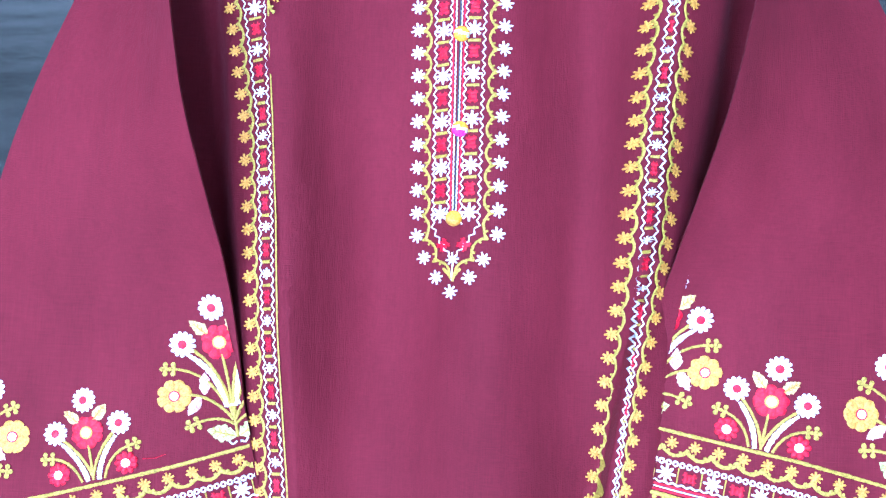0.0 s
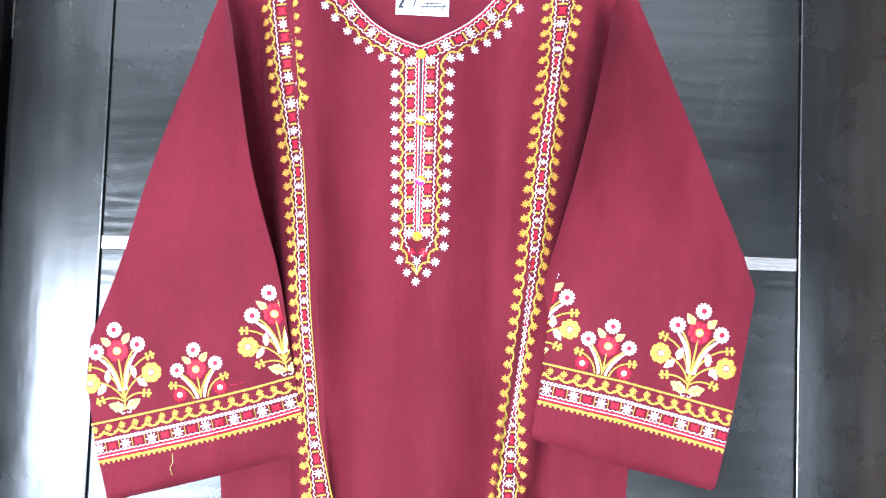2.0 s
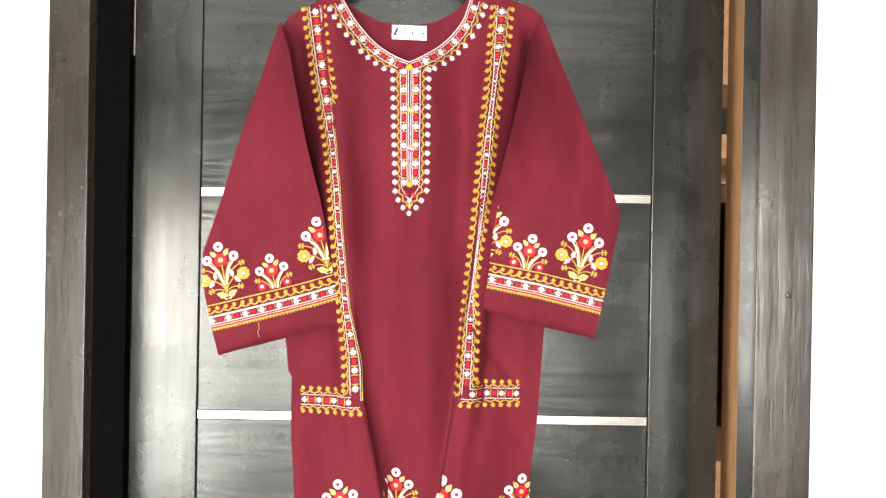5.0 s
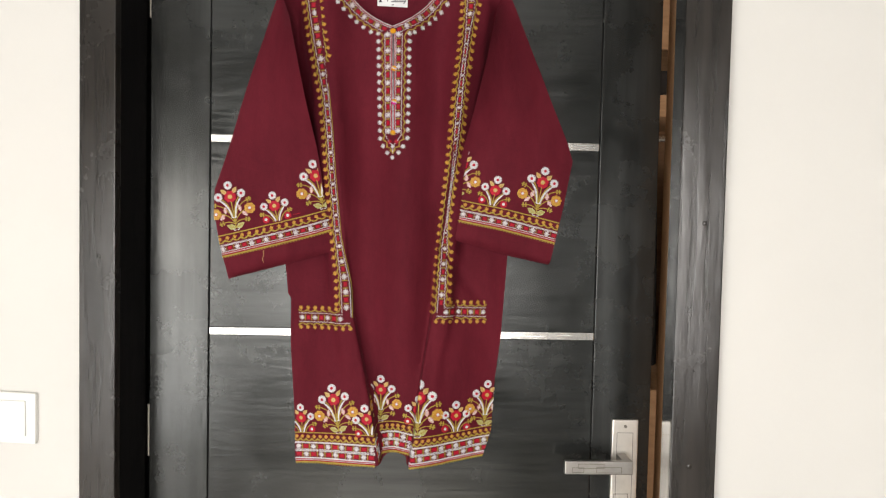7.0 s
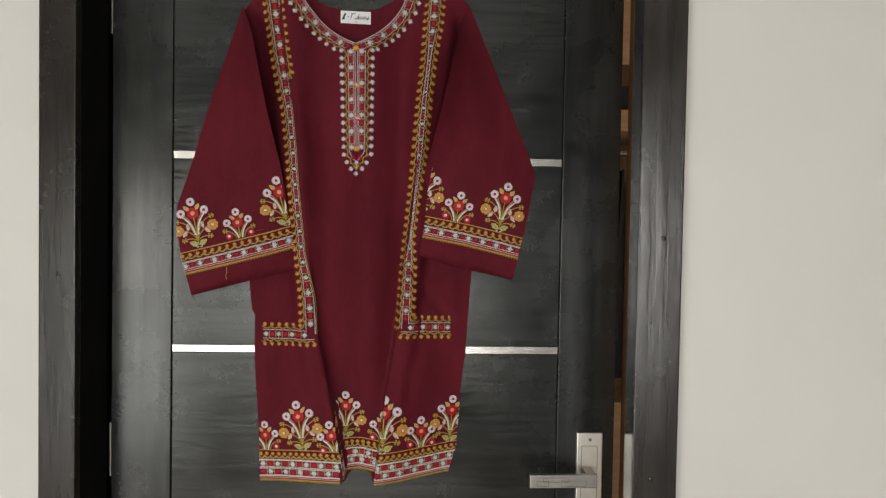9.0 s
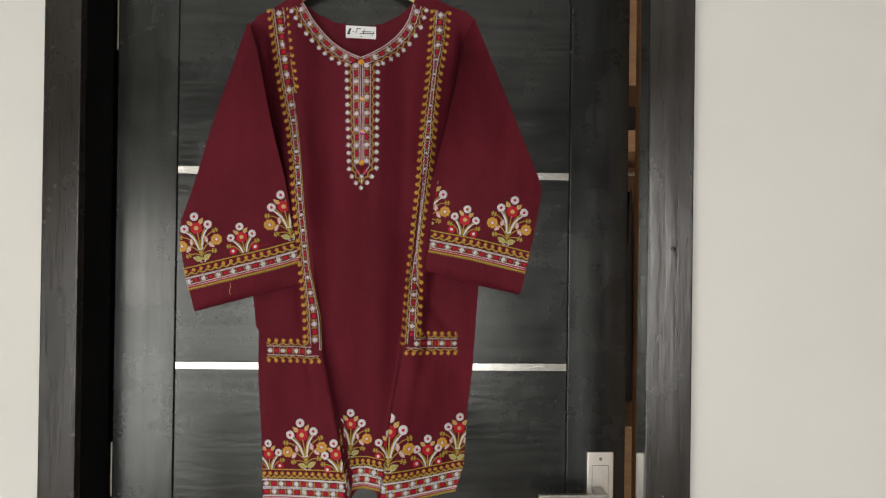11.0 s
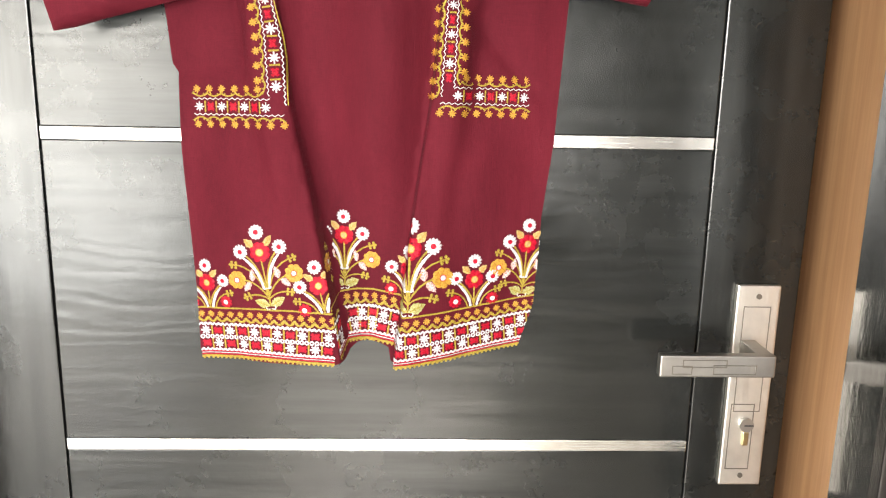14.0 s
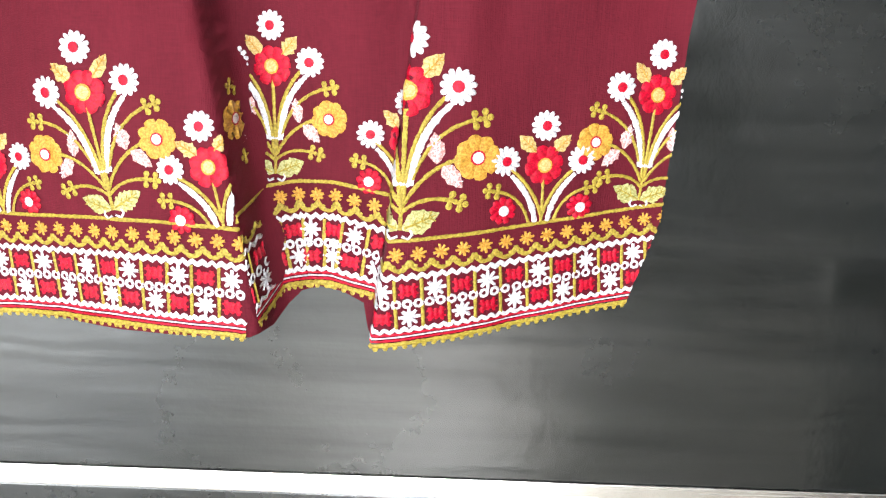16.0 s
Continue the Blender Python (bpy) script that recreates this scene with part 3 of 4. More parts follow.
def arm(side):
    b = bmesh.new()
    n = 14
    for i in range(n + 1):
        k = i / n
        o = 0.002 + 0.180 * k
        x = -0.0275 + side * o
        z = 1.960 - 0.57 * o if o < 0.11 else 1.8973 - 0.50 * (o - 0.11) - 0.010 * smooth(0.11, 0.13, o)
        h = 0.0098 - 0.003 * smooth(0.11, 0.14, o)
        yy = 0.492
        ring = [(x, yy - 0.004, z - h), (x, yy - 0.0055, z), (x, yy - 0.004, z + h), (x, yy + 0.004, z + h), (x, yy + 0.004, z - h)]
        ring = [b.verts.new(p) for p in ring]
        if i:
            for j in range(5):
                b.faces.new((old[j], old[(j + 1) % 5], ring[(j + 1) % 5], ring[j]))
        else:
            b.faces.new(ring)
        old = ring
    b.faces.new(old[::-1])
    bmesh.ops.recalc_face_normals(b, faces=b.faces[:])
    return b


part("arm", arm(-1), M_HANGER, hanger)
part("arm", arm(1), M_HANGER, hanger)
hook_pts = [(-0.0275, 0.489, 1.955), (-0.0275, 0.489, 1.985)] + [(-0.0275 + 0.018 * math.cos(a) - 0.0, 0.489, 2.005 + 0.018 * math.sin(a)) for a in np.linspace(-1.57, 2.9, 14)]
part("hook", tube(hook_pts, 0.0016, 8), M_STEEL, hanger)
peg = tagged(part("door_peg", tube([(-0.0275, DY + 0.0005, 2.0195), (-0.0275, 0.478, 2.0195), (-0.0275, 0.474, 2.028)], 0.0025, 8), M_STEEL, None), "small metal peg on the dark door holding the hanger", "peg")

# ---- embroidery ----


STITCH_RNG = random.Random(41)


class Stitch:
    """Raised stitching drawn flat: places (u, v, height), faces, thread numbers."""

    def __init__(self):
        self.v, self.f, self.m = [], [], []

    def stroke(self, pts, widths, thread_no, h=0.0009, lift=0.0):
        """A padded line through pts, with a width (or one a point)."""
        ws = list(widths) if isinstance(widths, (list, tuple)) else [widths] * len(pts)
        fine_p, fine_w = [tuple(pts[0])], [ws[0]]
        for (a, b), (wa, wb) in zip(zip(pts, pts[1:]), zip(ws, ws[1:])):
            m = max(1, min(12, int(math.dist(a, b) / 0.0009)))
            for i in range(1, m + 1):
                k = i / m
                fine_p.append((a[0] + (b[0] - a[0]) * k, a[1] + (b[1] - a[1]) * k))
                fine_w.append((wa + (wb - wa) * k) * STITCH_RNG.uniform(0.78, 1.2))
        pts, ws = fine_p, fine_w
        n = len(pts)
        base = len(self.v)
        for i, p in enumerate(pts):
            a, b = pts[max(i - 1, 0)], pts[min(i + 1, n - 1)]
            dx, dy = b[0] - a[0], b[1] - a[1]
            l = math.hypot(dx, dy) or 1e-9
            nx, ny, w = -dy / l, dx / l, ws[i] / 2
            self.v += [(p[0] + nx * w, p[1] + ny * w, lift), (p[0], p[1], lift + h * (0.35 + 0.65 * min(1, ws[i] / max(ws)))), (p[0] - nx * w, p[1] - ny * w, lift)]
        for i in range(n - 1):
            k = base + 3 * i
            self.f += [(k, k + 1, k + 4, k + 3), (k + 1, k + 2, k + 5, k + 4)]
            self.m += [thread_no] * 2
        return self

    def disc(self, c, r, thread_no, h=0.0009, lift=0.0, sides=10, jag=0.0):
        base = len(self.v)
        self.v.append((c[0], c[1], lift + h))
        for i in range(sides):
            a = math.tau * i / sides
            rr = r * (1 - jag * (i % 2))
            self.v.append((c[0] + rr * math.cos(a), c[1] + rr * math.sin(a), lift + h * 0.15))
        for i in range(sides):
            self.f.append((base, base + 1 + i, base + 1 + (i + 1) % sides))
            self.m.append(thread_no)
        return self

    def leaf(self, c, angle, length, width, thread_no, h=0.0009, lift=0.0):
        """A leaf from its foot c, with stitches slanting from its midrib."""
        ca, sa = math.cos(angle), math.sin(angle)
        prof = (0.15, 0.75, 1.0, 0.9, 0.55, 0.05)
        pts = [(c[0] + ca * length * i / 5, c[1] + sa * length * i / 5) for i in range(6)]
        return self.stroke(pts, [width * p for p in prof], thread_no, h, lift)

    def star(self, c, r, thread_no, arms=8, turn=0.0, w=0.30, h=0.0008):
        for i in range(arms // 2):
            a = turn + math.pi * i / (arms / 2)
            rr = r * (1.0 if i % 2 == 0 else 0.9)
            d = (math.cos(a) * rr, math.sin(a) * rr)
            self.stroke([(c[0] - d[0], c[1] - d[1]), (c[0] - d[0] * 0.5, c[1] - d[1] * 0.5), c, (c[0] + d[0] * 0.5, c[1] + d[1] * 0.5), (c[0] + d[0], c[1] + d[1])],
                        [r * w * 0.72, r * w * 0.95, r * w * 0.75, r * w * 0.95, r * w * 0.72], thread_no, h + 0.00006 * i)
        return self

    def flower(self, c, r, petals, eye, n=8, eye_r=0.36, h=0.0011, eye2=None, ring=None):
        for i in range(n):
            a = math.tau * (i + 0.3) / n
            d = (math.cos(a), math.sin(a))
            w = r * (5.0 if n < 9 else 4.3) / n
            self.stroke([(c[0] + d[0] * r * k, c[1] + d[1] * r * k) for k in (0.12, 0.45, 0.8, 0.95, 1.02)], [w * 0.4, w * 0.8, w * 1.15, w * 0.8, w * 0.25], petals, h)
        if ring is not None:
            self.disc(c, r * eye_r * 1.3, ring, 0.0004, h * 0.8, 12)
        self.disc(c, r * eye_r, eye, 0.0007, h * 0.9, 10)
        if eye2 is not None:
            self.disc(c, r * eye_r * 0.5, eye2, 0.0004, h * 0.9 + 0.0005, 8)
        return self

    def moved(self, at, angle, scale=1.0):
        ca, sa = math.cos(angle) * scale, math.sin(angle) * scale
        self.v = [(at[0] + u * ca - v * sa, at[1] + u * sa + v * ca, h) for u, v, h in self.v]
        return self

    def mesh(self, f, cuts=(), lift=0.0004):
        """The stitching on the surface f; cuts: (place, direction) lines, and what lies on the direction's side goes."""
        bm = bmesh.new()
        vs = [bm.verts.new(p) for p in self.v]
        for fc, m in zip(self.f, self.m):
            bm.faces.new([vs[i] for i in fc]).material_index = m
        for place, way in cuts:
            bmesh.ops.bisect_plane(bm, geom=bm.verts[:] + bm.edges[:] + bm.faces[:], plane_co=(place[0], place[1], 0), plane_no=(way[0], way[1], 0), clear_outer=True)
        for v in bm.verts:
            u, z, h = v.co
            e = 0.0025
            gu, gz = (f(u + e, z) - f(u - e, z)) / (2 * e), (f(u, z + e) - f(u, z - e)) / (2 * e)
            gu, gz = max(-1.5, min(1.5, gu)), max(-1.5, min(1.5, gz))
            nrm = Vector((gu, -1.0, gz)).normalized()
            v.co = Vector((u, f(u, z), z)) + nrm * (h + lift)
        bmesh.ops.recalc_face_normals(bm, faces=bm.faces[:])
        for fc in bm.faces:
            if fc.normal.y > 0:
                fc.normal_flip()
        return bm


def sew(name, st, f, parent, label="", cuts=()):
    bm = st.mesh(f, cuts)
    if not bm.faces:
        bm.free()
        return None
    return part(name, bm, THREADS, parent, label, True)


class Way:
    """A polyline measured by length; at(d, off) is a place d along it and off to its left."""

    def __init__(self, pts):
        self.p = [Vector(p) for p in pts]
        self.l = [0.0]
        for a, b in zip(self.p, self.p[1:]):
            self.l.append(self.l[-1] + (b - a).length)
        self.length = self.l[-1]

    def raw(self, d):
        d = min(max(d, 0), self.length)
        for i in range(len(self.p) - 1):
            if d <= self.l[i + 1] or i == len(self.p) - 2:
                k = (d - self.l[i]) / max(self.l[i + 1] - self.l[i], 1e-9)
                return self.p[i].lerp(self.p[i + 1], k)

    def at(self, d, off=0.0):
        a, b = self.raw(d - 0.004), self.raw(d + 0.004)
        t = (b - a).normalized() if (b - a).length > 1e-9 else Vector((1, 0))
        p = self.raw(d)
        return (p.x - t.y * off, p.y + t.x * off)

    def angle(self, d):
        a, b = self.raw(d - 0.004), self.raw(d + 0.004)
        return math.atan2(b.y - a.y, b.x - a.x)


def zigzag(st, way, off, amp, period, width, thread_no, d0=0.0, d1=None, h=0.0008):
    d1 = way.length if d1 is None else d1
    n = max(2, int((d1 - d0) / (period / 2)))
    o = off if callable(off) else (lambda d: off)
    pts = [way.at(d0 + (d1 - d0) * i / n, o(d0 + (d1 - d0) * i / n) + amp * (1 if i % 2 else -1)) for i in range(n + 1)]
    st.stroke(pts, width, thread_no, h)


def line(st, way, off, width, thread_no, d0=0.0, d1=None, h=0.0008, step=0.006):
    d1 = way.length if d1 is None else d1
    n = max(2, int((d1 - d0) / step))
    o = off if callable(off) else (lambda d: off)
    st.stroke([way.at(d0 + (d1 - d0) * i / n, o(d0 + (d1 - d0) * i / n)) for i in range(n + 1)], width, thread_no, h)


def scallop(st, way, off, depth, pitch, width, thread_no, d0=0.0, d1=None):
    """A wavy vine with a small tuft at every turn."""
    d1 = way.length if d1 is None else d1
    n = max(1, round((d1 - d0) / pitch))
    p = (d1 - d0) / n
    o = off if callable(off) else (lambda d: off)
    pts = []
    for i in range(n * 6 + 1):
        d = d0 + p * i / 6
        ph = (i % 6) / 6
        pts.append(way.at(d, o(d) + depth * (1 - 2 * abs(math.sin(math.pi * ph)))))
    st.stroke(pts, width, thread_no, 0.0009)
    for i in range(n + 1):
        a, b = way.at(d0 + p * i, o(d0 + p * i) + depth * 0.9), way.at(d0 + p * i, o(d0 + p * i) + depth * 2.3)
        st.stroke([a, b], [width * 2.2, width * 0.8], thread_no, 0.0009)
    for i in range(n):
        for ph in (0.22, 0.78):
            d = d0 + p * (i + ph)
            root = o(d) + depth * (1 - 2 * math.sin(math.pi * ph))
            tip = math.copysign(0.0021, depth)
            st.stroke([way.at(d, root), way.at(d + (0.5 - ph) * 0.0030, root + tip)], [width * 1.3, width * 0.6], thread_no, 0.0009)


def chain(st, way, off, r, thread_no, d0=0.0, d1=None):
    """A chain of small rings."""
    d1 = way.length if d1 is None else d1
    n = max(1, round((d1 - d0) / (r * 2.05)))
    for i in range(n):
        c = way.at(d0 + (d1 - d0) * (i + 0.5) / n, off)
        st.stroke([(c[0] + r * 0.72 * math.cos(a), c[1] + r * 0.72 * math.sin(a)) for a in np.linspace(0, math.tau, 9)], r * 0.62, thread_no, 0.0009)


def block(st, c, ang, w, l, thread_no):
    """A red block of satin stitch with notched sides; l along the border."""
    ca, sa = math.cos(ang), math.sin(ang)
    for k in (-1, 0, 1):
        o = k * l * 0.30
        reach = 0.5 if k else 0.40
        s = [(c[0] + ca * o * (1 + 0.35 * abs(q) / 0.5) - sa * w * q, c[1] + sa * o * (1 + 0.35 * abs(q) / 0.5) + ca * w * q) for q in (-reach, -0.25, 0, 0.25, reach)]
        st.stroke(s, [l * 0.20, l * 0.36, l * 0.34, l * 0.36, l * 0.20], thread_no, 0.0011 + 0.0002 * (k == 0))
    for q in (-0.22, 0.22):
        st.stroke([(c[0] - ca * l * 0.62 - sa * w * q, c[1] - sa * l * 0.62 + ca * w * q), (c[0] - sa * w * q, c[1] + ca * w * q), (c[0] + ca * l * 0.62 - sa * w * q, c[1] + sa * l * 0.62 + ca * w * q)],
                  [w * 0.12, w * 0.30, w * 0.12], thread_no, 0.0008)


def bar(st, c, ang, w, l, thread_no):
    ca, sa = math.cos(ang), math.sin(ang)
    st.stroke([(c[0] - sa * w * q, c[1] + ca * w * q) for q in (-0.5, 0, 0.5)], l, thread_no, 0.0009)
    return ca


PITCH = 0.01467


def blocks(st, way, off, w, pitch, d0, d1, first=0, bars=True, bar_w=None, star_r=None, fill=0.50):
    """White stars and red blocks in turn, with olive bars between them."""
    n = max(1, round((d1 - d0) / pitch))
    p = (d1 - d0) / n
    o = off if callable(off) else (lambda d: off)
    g = w if callable(w) else (lambda d: w)
    for i in range(n):
        d = d0 + p * (i + 0.5)
        c, a, ww = way.at(d, o(d)), way.angle(d), g(d)
        if (i + first) % 2:
            block(st, c, a, ww * 0.72, p * fill, R_)
        else:
            st.star(c, (star_r or min(p * 0.42, ww * 0.62)), W_, 8, a, 0.40 if star_r else 0.34, 0.001)
        if bars and i:
            bar(st, way.at(d - p / 2, o(d)), a, bar_w or ww * 0.95, p * 0.13, O_)


def star_row(name, way, off, r, thread_no, pitch, f, parent, d0=0.0, d1=None, keep=None, cuts=(), label=""):
    d1 = way.length if d1 is None else d1
    n = max(1, round((d1 - d0) / pitch))
    for i in range(n + 1):
        d = d0 + (d1 - d0) * i / n
        c = way.at(d, off(d) if callable(off) else off)
        if keep is None or keep(*c):
            sew(name, Stitch().star(c, r, thread_no, 8, way.angle(d) + 0.2, 0.36 if thread_no == W_ else 0.44), f, parent, label if i == 0 else "", cuts)


# placket: a long pointed border down the middle
OUT = [(-0.0505, 1.7725), (-0.0440, 1.582), (-0.0385, 1.568), (-0.0300, 1.5555), (-0.0205, 1.5465), (-0.0095, 1.5555), (-0.0015, 1.5665), (0.0065, 1.582), (0.0065, 1.7725)]
CX = curve([(1.78, -0.0235), (1.70, -0.0210), (1.59, -0.0200), (1.54, -0.0200)])


def inner(k, drop):
    """The outline drawn in: k across, drop upwards at the point."""
    out = []
    for u, v in OUT:
        t = smooth(1.60, 1.5465, v)
        out.append((CX(v) + (u - CX(v)) * k, v + drop * t))
    return Way(out)


placket = Stitch()
zigzag(placket, inner(0.56, 0.020), 0, 0.0010, 0.0056, 0.0009, W_)
scallop(placket, inner(0.74, 0.0100), 0, -0.0018, PITCH, 0.0017, O_)
left_col = Way([(CX(1.777) - 0.0101, 1.777), (CX(1.588) - 0.0090, 1.588)])
right_col = Way([(CX(1.777) + 0.0101, 1.777), (CX(1.588) + 0.0090, 1.588)])
for col, side in ((left_col, -1), (right_col, 1)):
    blocks(placket, col, 0, 0.0092, PITCH * 1.0, 0.0, col.length, 0, True, 0.0080)
    zigzag(placket, col, -side * 0.0050, 0.0010, 0.0056, 0.0009, W_)
    line(placket, col, -side * 0.0064, 0.0012, R_)
    zigzag(placket, col, -side * 0.0080, 0.0002, 0.0030, 0.0009, W_)
block(placket, (-0.0262, 1.5755), 0.7, 0.0072, 0.0062, R_)
block(placket, (-0.0136, 1.5755), -0.7, 0.0072, 0.0062, R_)
placket.star((-0.0200, 1.5665), 0.0042, W_, 8, 0.1, 0.34)
placket.stroke([(-0.0255, 1.561), (-0.0200, 1.5545), (-0.0150, 1.561)], 0.0018, O_)
placket.stroke([(-0.0200, 1.563), (-0.0200, 1.5535)], 0.0012, W_)
sew("placket_border", placket, body_y, front, "white, red and olive embroidered placket border")
# Thin black strip on whole cloth, painted for the shade inside the slit.
slit = Stitch().stroke([(CX(v), v) for v in np.linspace(1.783, 1.592, 20)], 0.0012, 0, 0.0001)
part("slit_shade", slit.mesh(body_y, lift=0.0005), M_INK_AND_SHADE, front)
star_row("white_star", Way(OUT[:2]), 0, 0.0048, W_, PITCH, body_y, front, label="white embroidered star")
star_row("white_star", Way(OUT[-2:]), 0, 0.0048, W_, PITCH, body_y, front)
for c in OUT[2:-2]:
    sew("white_star", Stitch().star(c, 0.0046, W_, 8, 0.2, 0.36), body_y, front)


def button(u, v, mats):
    b = bmesh.new()
    bmesh.ops.create_uvsphere(b, u_segments=16, v_segments=10, radius=0.0052)
    for q in b.verts:
        q.co = Vector((q.co.x, q.co.y * 0.72, q.co.z * 0.95))
    for fc in b.faces:
        c = fc.calc_center_median()
        k = c.z + 0.35 * c.x
        fc.material_index = 0 if k > 0.0008 else (1 if k > -0.0012 else 2)
    bmesh.ops.translate(b, verts=b.verts[:], vec=(u, body_y(u, v) - 0.0032, v))
    return part("button", b, mats, front, "round silk-covered gold button", True)


for (u, v), mats in zip(((-0.0235, 1.7755), (-0.0205, 1.7075), (-0.0190, 1.6470), (-0.0205, 1.5915)),
                        ((SILKY, SILKY, SILKY), (SILKY, WHITE, SILKY), (SILKY, WHITE, MAGENTA), (SILKY, SILKY, GOLD))):
    button(u, v, mats)

# neckline
neck_way = Way([(-0.131, 1.884), (-0.113, 1.854), (-0.102, 1.841), (-0.089, 1.827), (-0.073, 1.8135), (-0.057, 1.802), (-0.040, 1.792), (-0.0245, 1.785)])
neck_way2 = Way([(-0.0245, 1.785), (-0.008, 1.7925), (0.007, 1.801), (0.023, 1.8135), (0.038, 1.828), (0.0505, 1.842), (0.061, 1.858), (0.070, 1.888)])
for k, way in enumerate((neck_way, neck_way2)):
    st = Stitch()
    line(st, way, -0.0008, 0.0013, W_)
    line(st, way, -0.0022, 0.0010, R_)
    zigzag(st, way, -0.0042, 0.0009, 0.0058, 0.0009, W_)
    blocks(st, way, -0.0098, 0.0090, 0.0135, 0.002, way.length - 0.005, k, True, 0.0085)
    zigzag(st, way, -0.0152, 0.0009, 0.0058, 0.0009, W_, 0.0, way.length - (0.012 if k == 0 else 0))
    scallop(st, way, -0.0200, -0.0016, PITCH, 0.0017, O_, 0.0 if k == 0 else 0.016, way.length - (0.016 if k == 0 else 0))
    sew("neckline_border", st, body_y, front, "white, red and olive embroidered neckline border")
    star_row("white_star", way, -0.0265, 0.0046, W_, PITCH * 0.98, body_y, front, 0.004 if k == 0 else 0.030, way.length - (0.030 if k == 0 else 0.004))

# long side borders that turn outwards at the pockets
TRIM_L = Way([(-0.176, 1.872), (-0.169, 1.820), (-0.161, 1.770), (-0.150, 1.710), (-0.139, 1.652), (-0.132, 1.585), (-0.127, 1.519), (-0.116, 1.403), (-0.103, 1.318), (-0.0985, 1.250)])
TRIM_R = Way([(0.121, 1.876), (0.117, 1.820), (0.112, 1.776), (0.102, 1.681), (0.097, 1.61), (0.092, 1.539), (0.0800, 1.414), (0.0762, 1.320), (0.0735, 1.262)])
squeeze_l = curve([(0, 1.0), (0.12, 0.95), (0.22, 0.46), (0.48, 0.48), (0.58, 0.95)])
off_l = curve([(0, -0.0185), (0.12, -0.0180), (0.22, -0.0156), (0.50, -0.0156), (0.60, -0.0180)])
squeeze_r = curve([(0, 0.85), (0.06, 0.75), (0.11, 0.30), (0.16, 0.26), (0.24, 0.48), (0.29, 0.36), (0.34, 0.18), (0.38, 0.10), (0.45, 0.12), (0.49, 0.55), (0.62, 0.75)])
side_off = curve([(0, 0.0165), (0.05, 0.0160), (0.12, 0.0120), (0.46, 0.0118), (0.52, 0.0140), (0.62, 0.0160)])
far_off = curve([(0, 0.0165), (0.05, 0.0160), (0.12, 0.0115), (0.28, 0.0125), (0.38, 0.0072), (0.45, 0.0060), (0.50, 0.0130), (0.62, 0.0160)])
for way, q, left in ((TRIM_L, squeeze_l, True), (TRIM_R, squeeze_r, False)):
    st = Stitch()
    shift = (lambda d, q=q: (1 - q(d)) * -0.005) if left else (lambda d: 0.0)
    hw = lambda d, q=q: 0.0085 * q(d)
    blocks(st, way, shift, lambda d, q=q: 0.0150 * q(d) * 0.8, 0.0142, 0.002, way.length - 0.012, 0, True)
    zigzag(st, way, lambda d: shift(d) + hw(d), 0.0009, 0.0060, 0.0009, W_, 0.0, way.length - (0.010 if not left else 0))
    zigzag(st, way, lambda d: shift(d) - hw(d), 0.0009, 0.0060, 0.0009, W_, 0.0, way.length - (0.010 if left else 0))
    # olive vines on both sides; towards the middle only where the fold shows it
    if left:
        scallop(st, way, lambda d: off_l(d) * 0.67, -0.0012, PITCH, 0.0017, O_, 0.0, way.length - 0.014)
        scallop(st, way, 0.0108, 0.0010, PITCH, 0.0015, O_, 0.0, 0.16)
        line(st, way, lambda d: shift(d) + hw(d) + 0.0026, 0.0011, O_, 0.14)
    else:
        scallop(st, way, lambda d: -0.63 * side_off(d), -0.0012, PITCH, 0.0017, O_, 0.0, way.length)
        scallop(st, way, lambda d: 0.63 * far_off(d), 0.0012, PITCH, 0.0017, O_, 0.0, way.length - 0.014)
    sew("side_border", st, body_y, front, "long olive, white and red embroidered side border")
    if left:
        star_row("gold_star", way, off_l, 0.0041, G_, PITCH, body_y, front, 0.003, way.length - 0.026, label="gold embroidered star")
        star_row("gold_star", way, 0.0148, 0.0038, G_, PITCH, body_y, front, 0.003, 0.15)
    else:
        star_row("gold_star", way, lambda d: -side_off(d), 0.0041, G_, PITCH, body_y, front, 0.003, way.length + 0.0)
        star_row("gold_star", way, far_off, 0.0041, G_, PITCH, body_y, front, 0.003, way.length - 0.026)
for way, side in ((Way([(-0.092, 1.2485), (-0.190, 1.2465)]), 1), (Way([(0.066, 1.2640), (0.161, 1.2615)]), -1)):
    st = Stitch()
    blocks(st, way, 0, 0.0125, 0.0118, 0.012, way.length, 0, True)
    for s in (-1, 1):
        zigzag(st, way, s * 0.0080, 0.0009, 0.0060, 0.0009, W_, 0.014 if s == -side else 0.0)
        scallop(st, way, s * 0.0120, s * 0.0014, PITCH, 0.0017, O_, 0.022 if s == -side else 0.0)
        star_row("gold_star", way, s * 0.0180, 0.0041, G_, PITCH * 0.9, body_y, front, 0.026 if s == -side else 0.0, way.length - 0.004)
    sew("pocket_border", st, body_y, front, "olive, white and red embroidered pocket border")


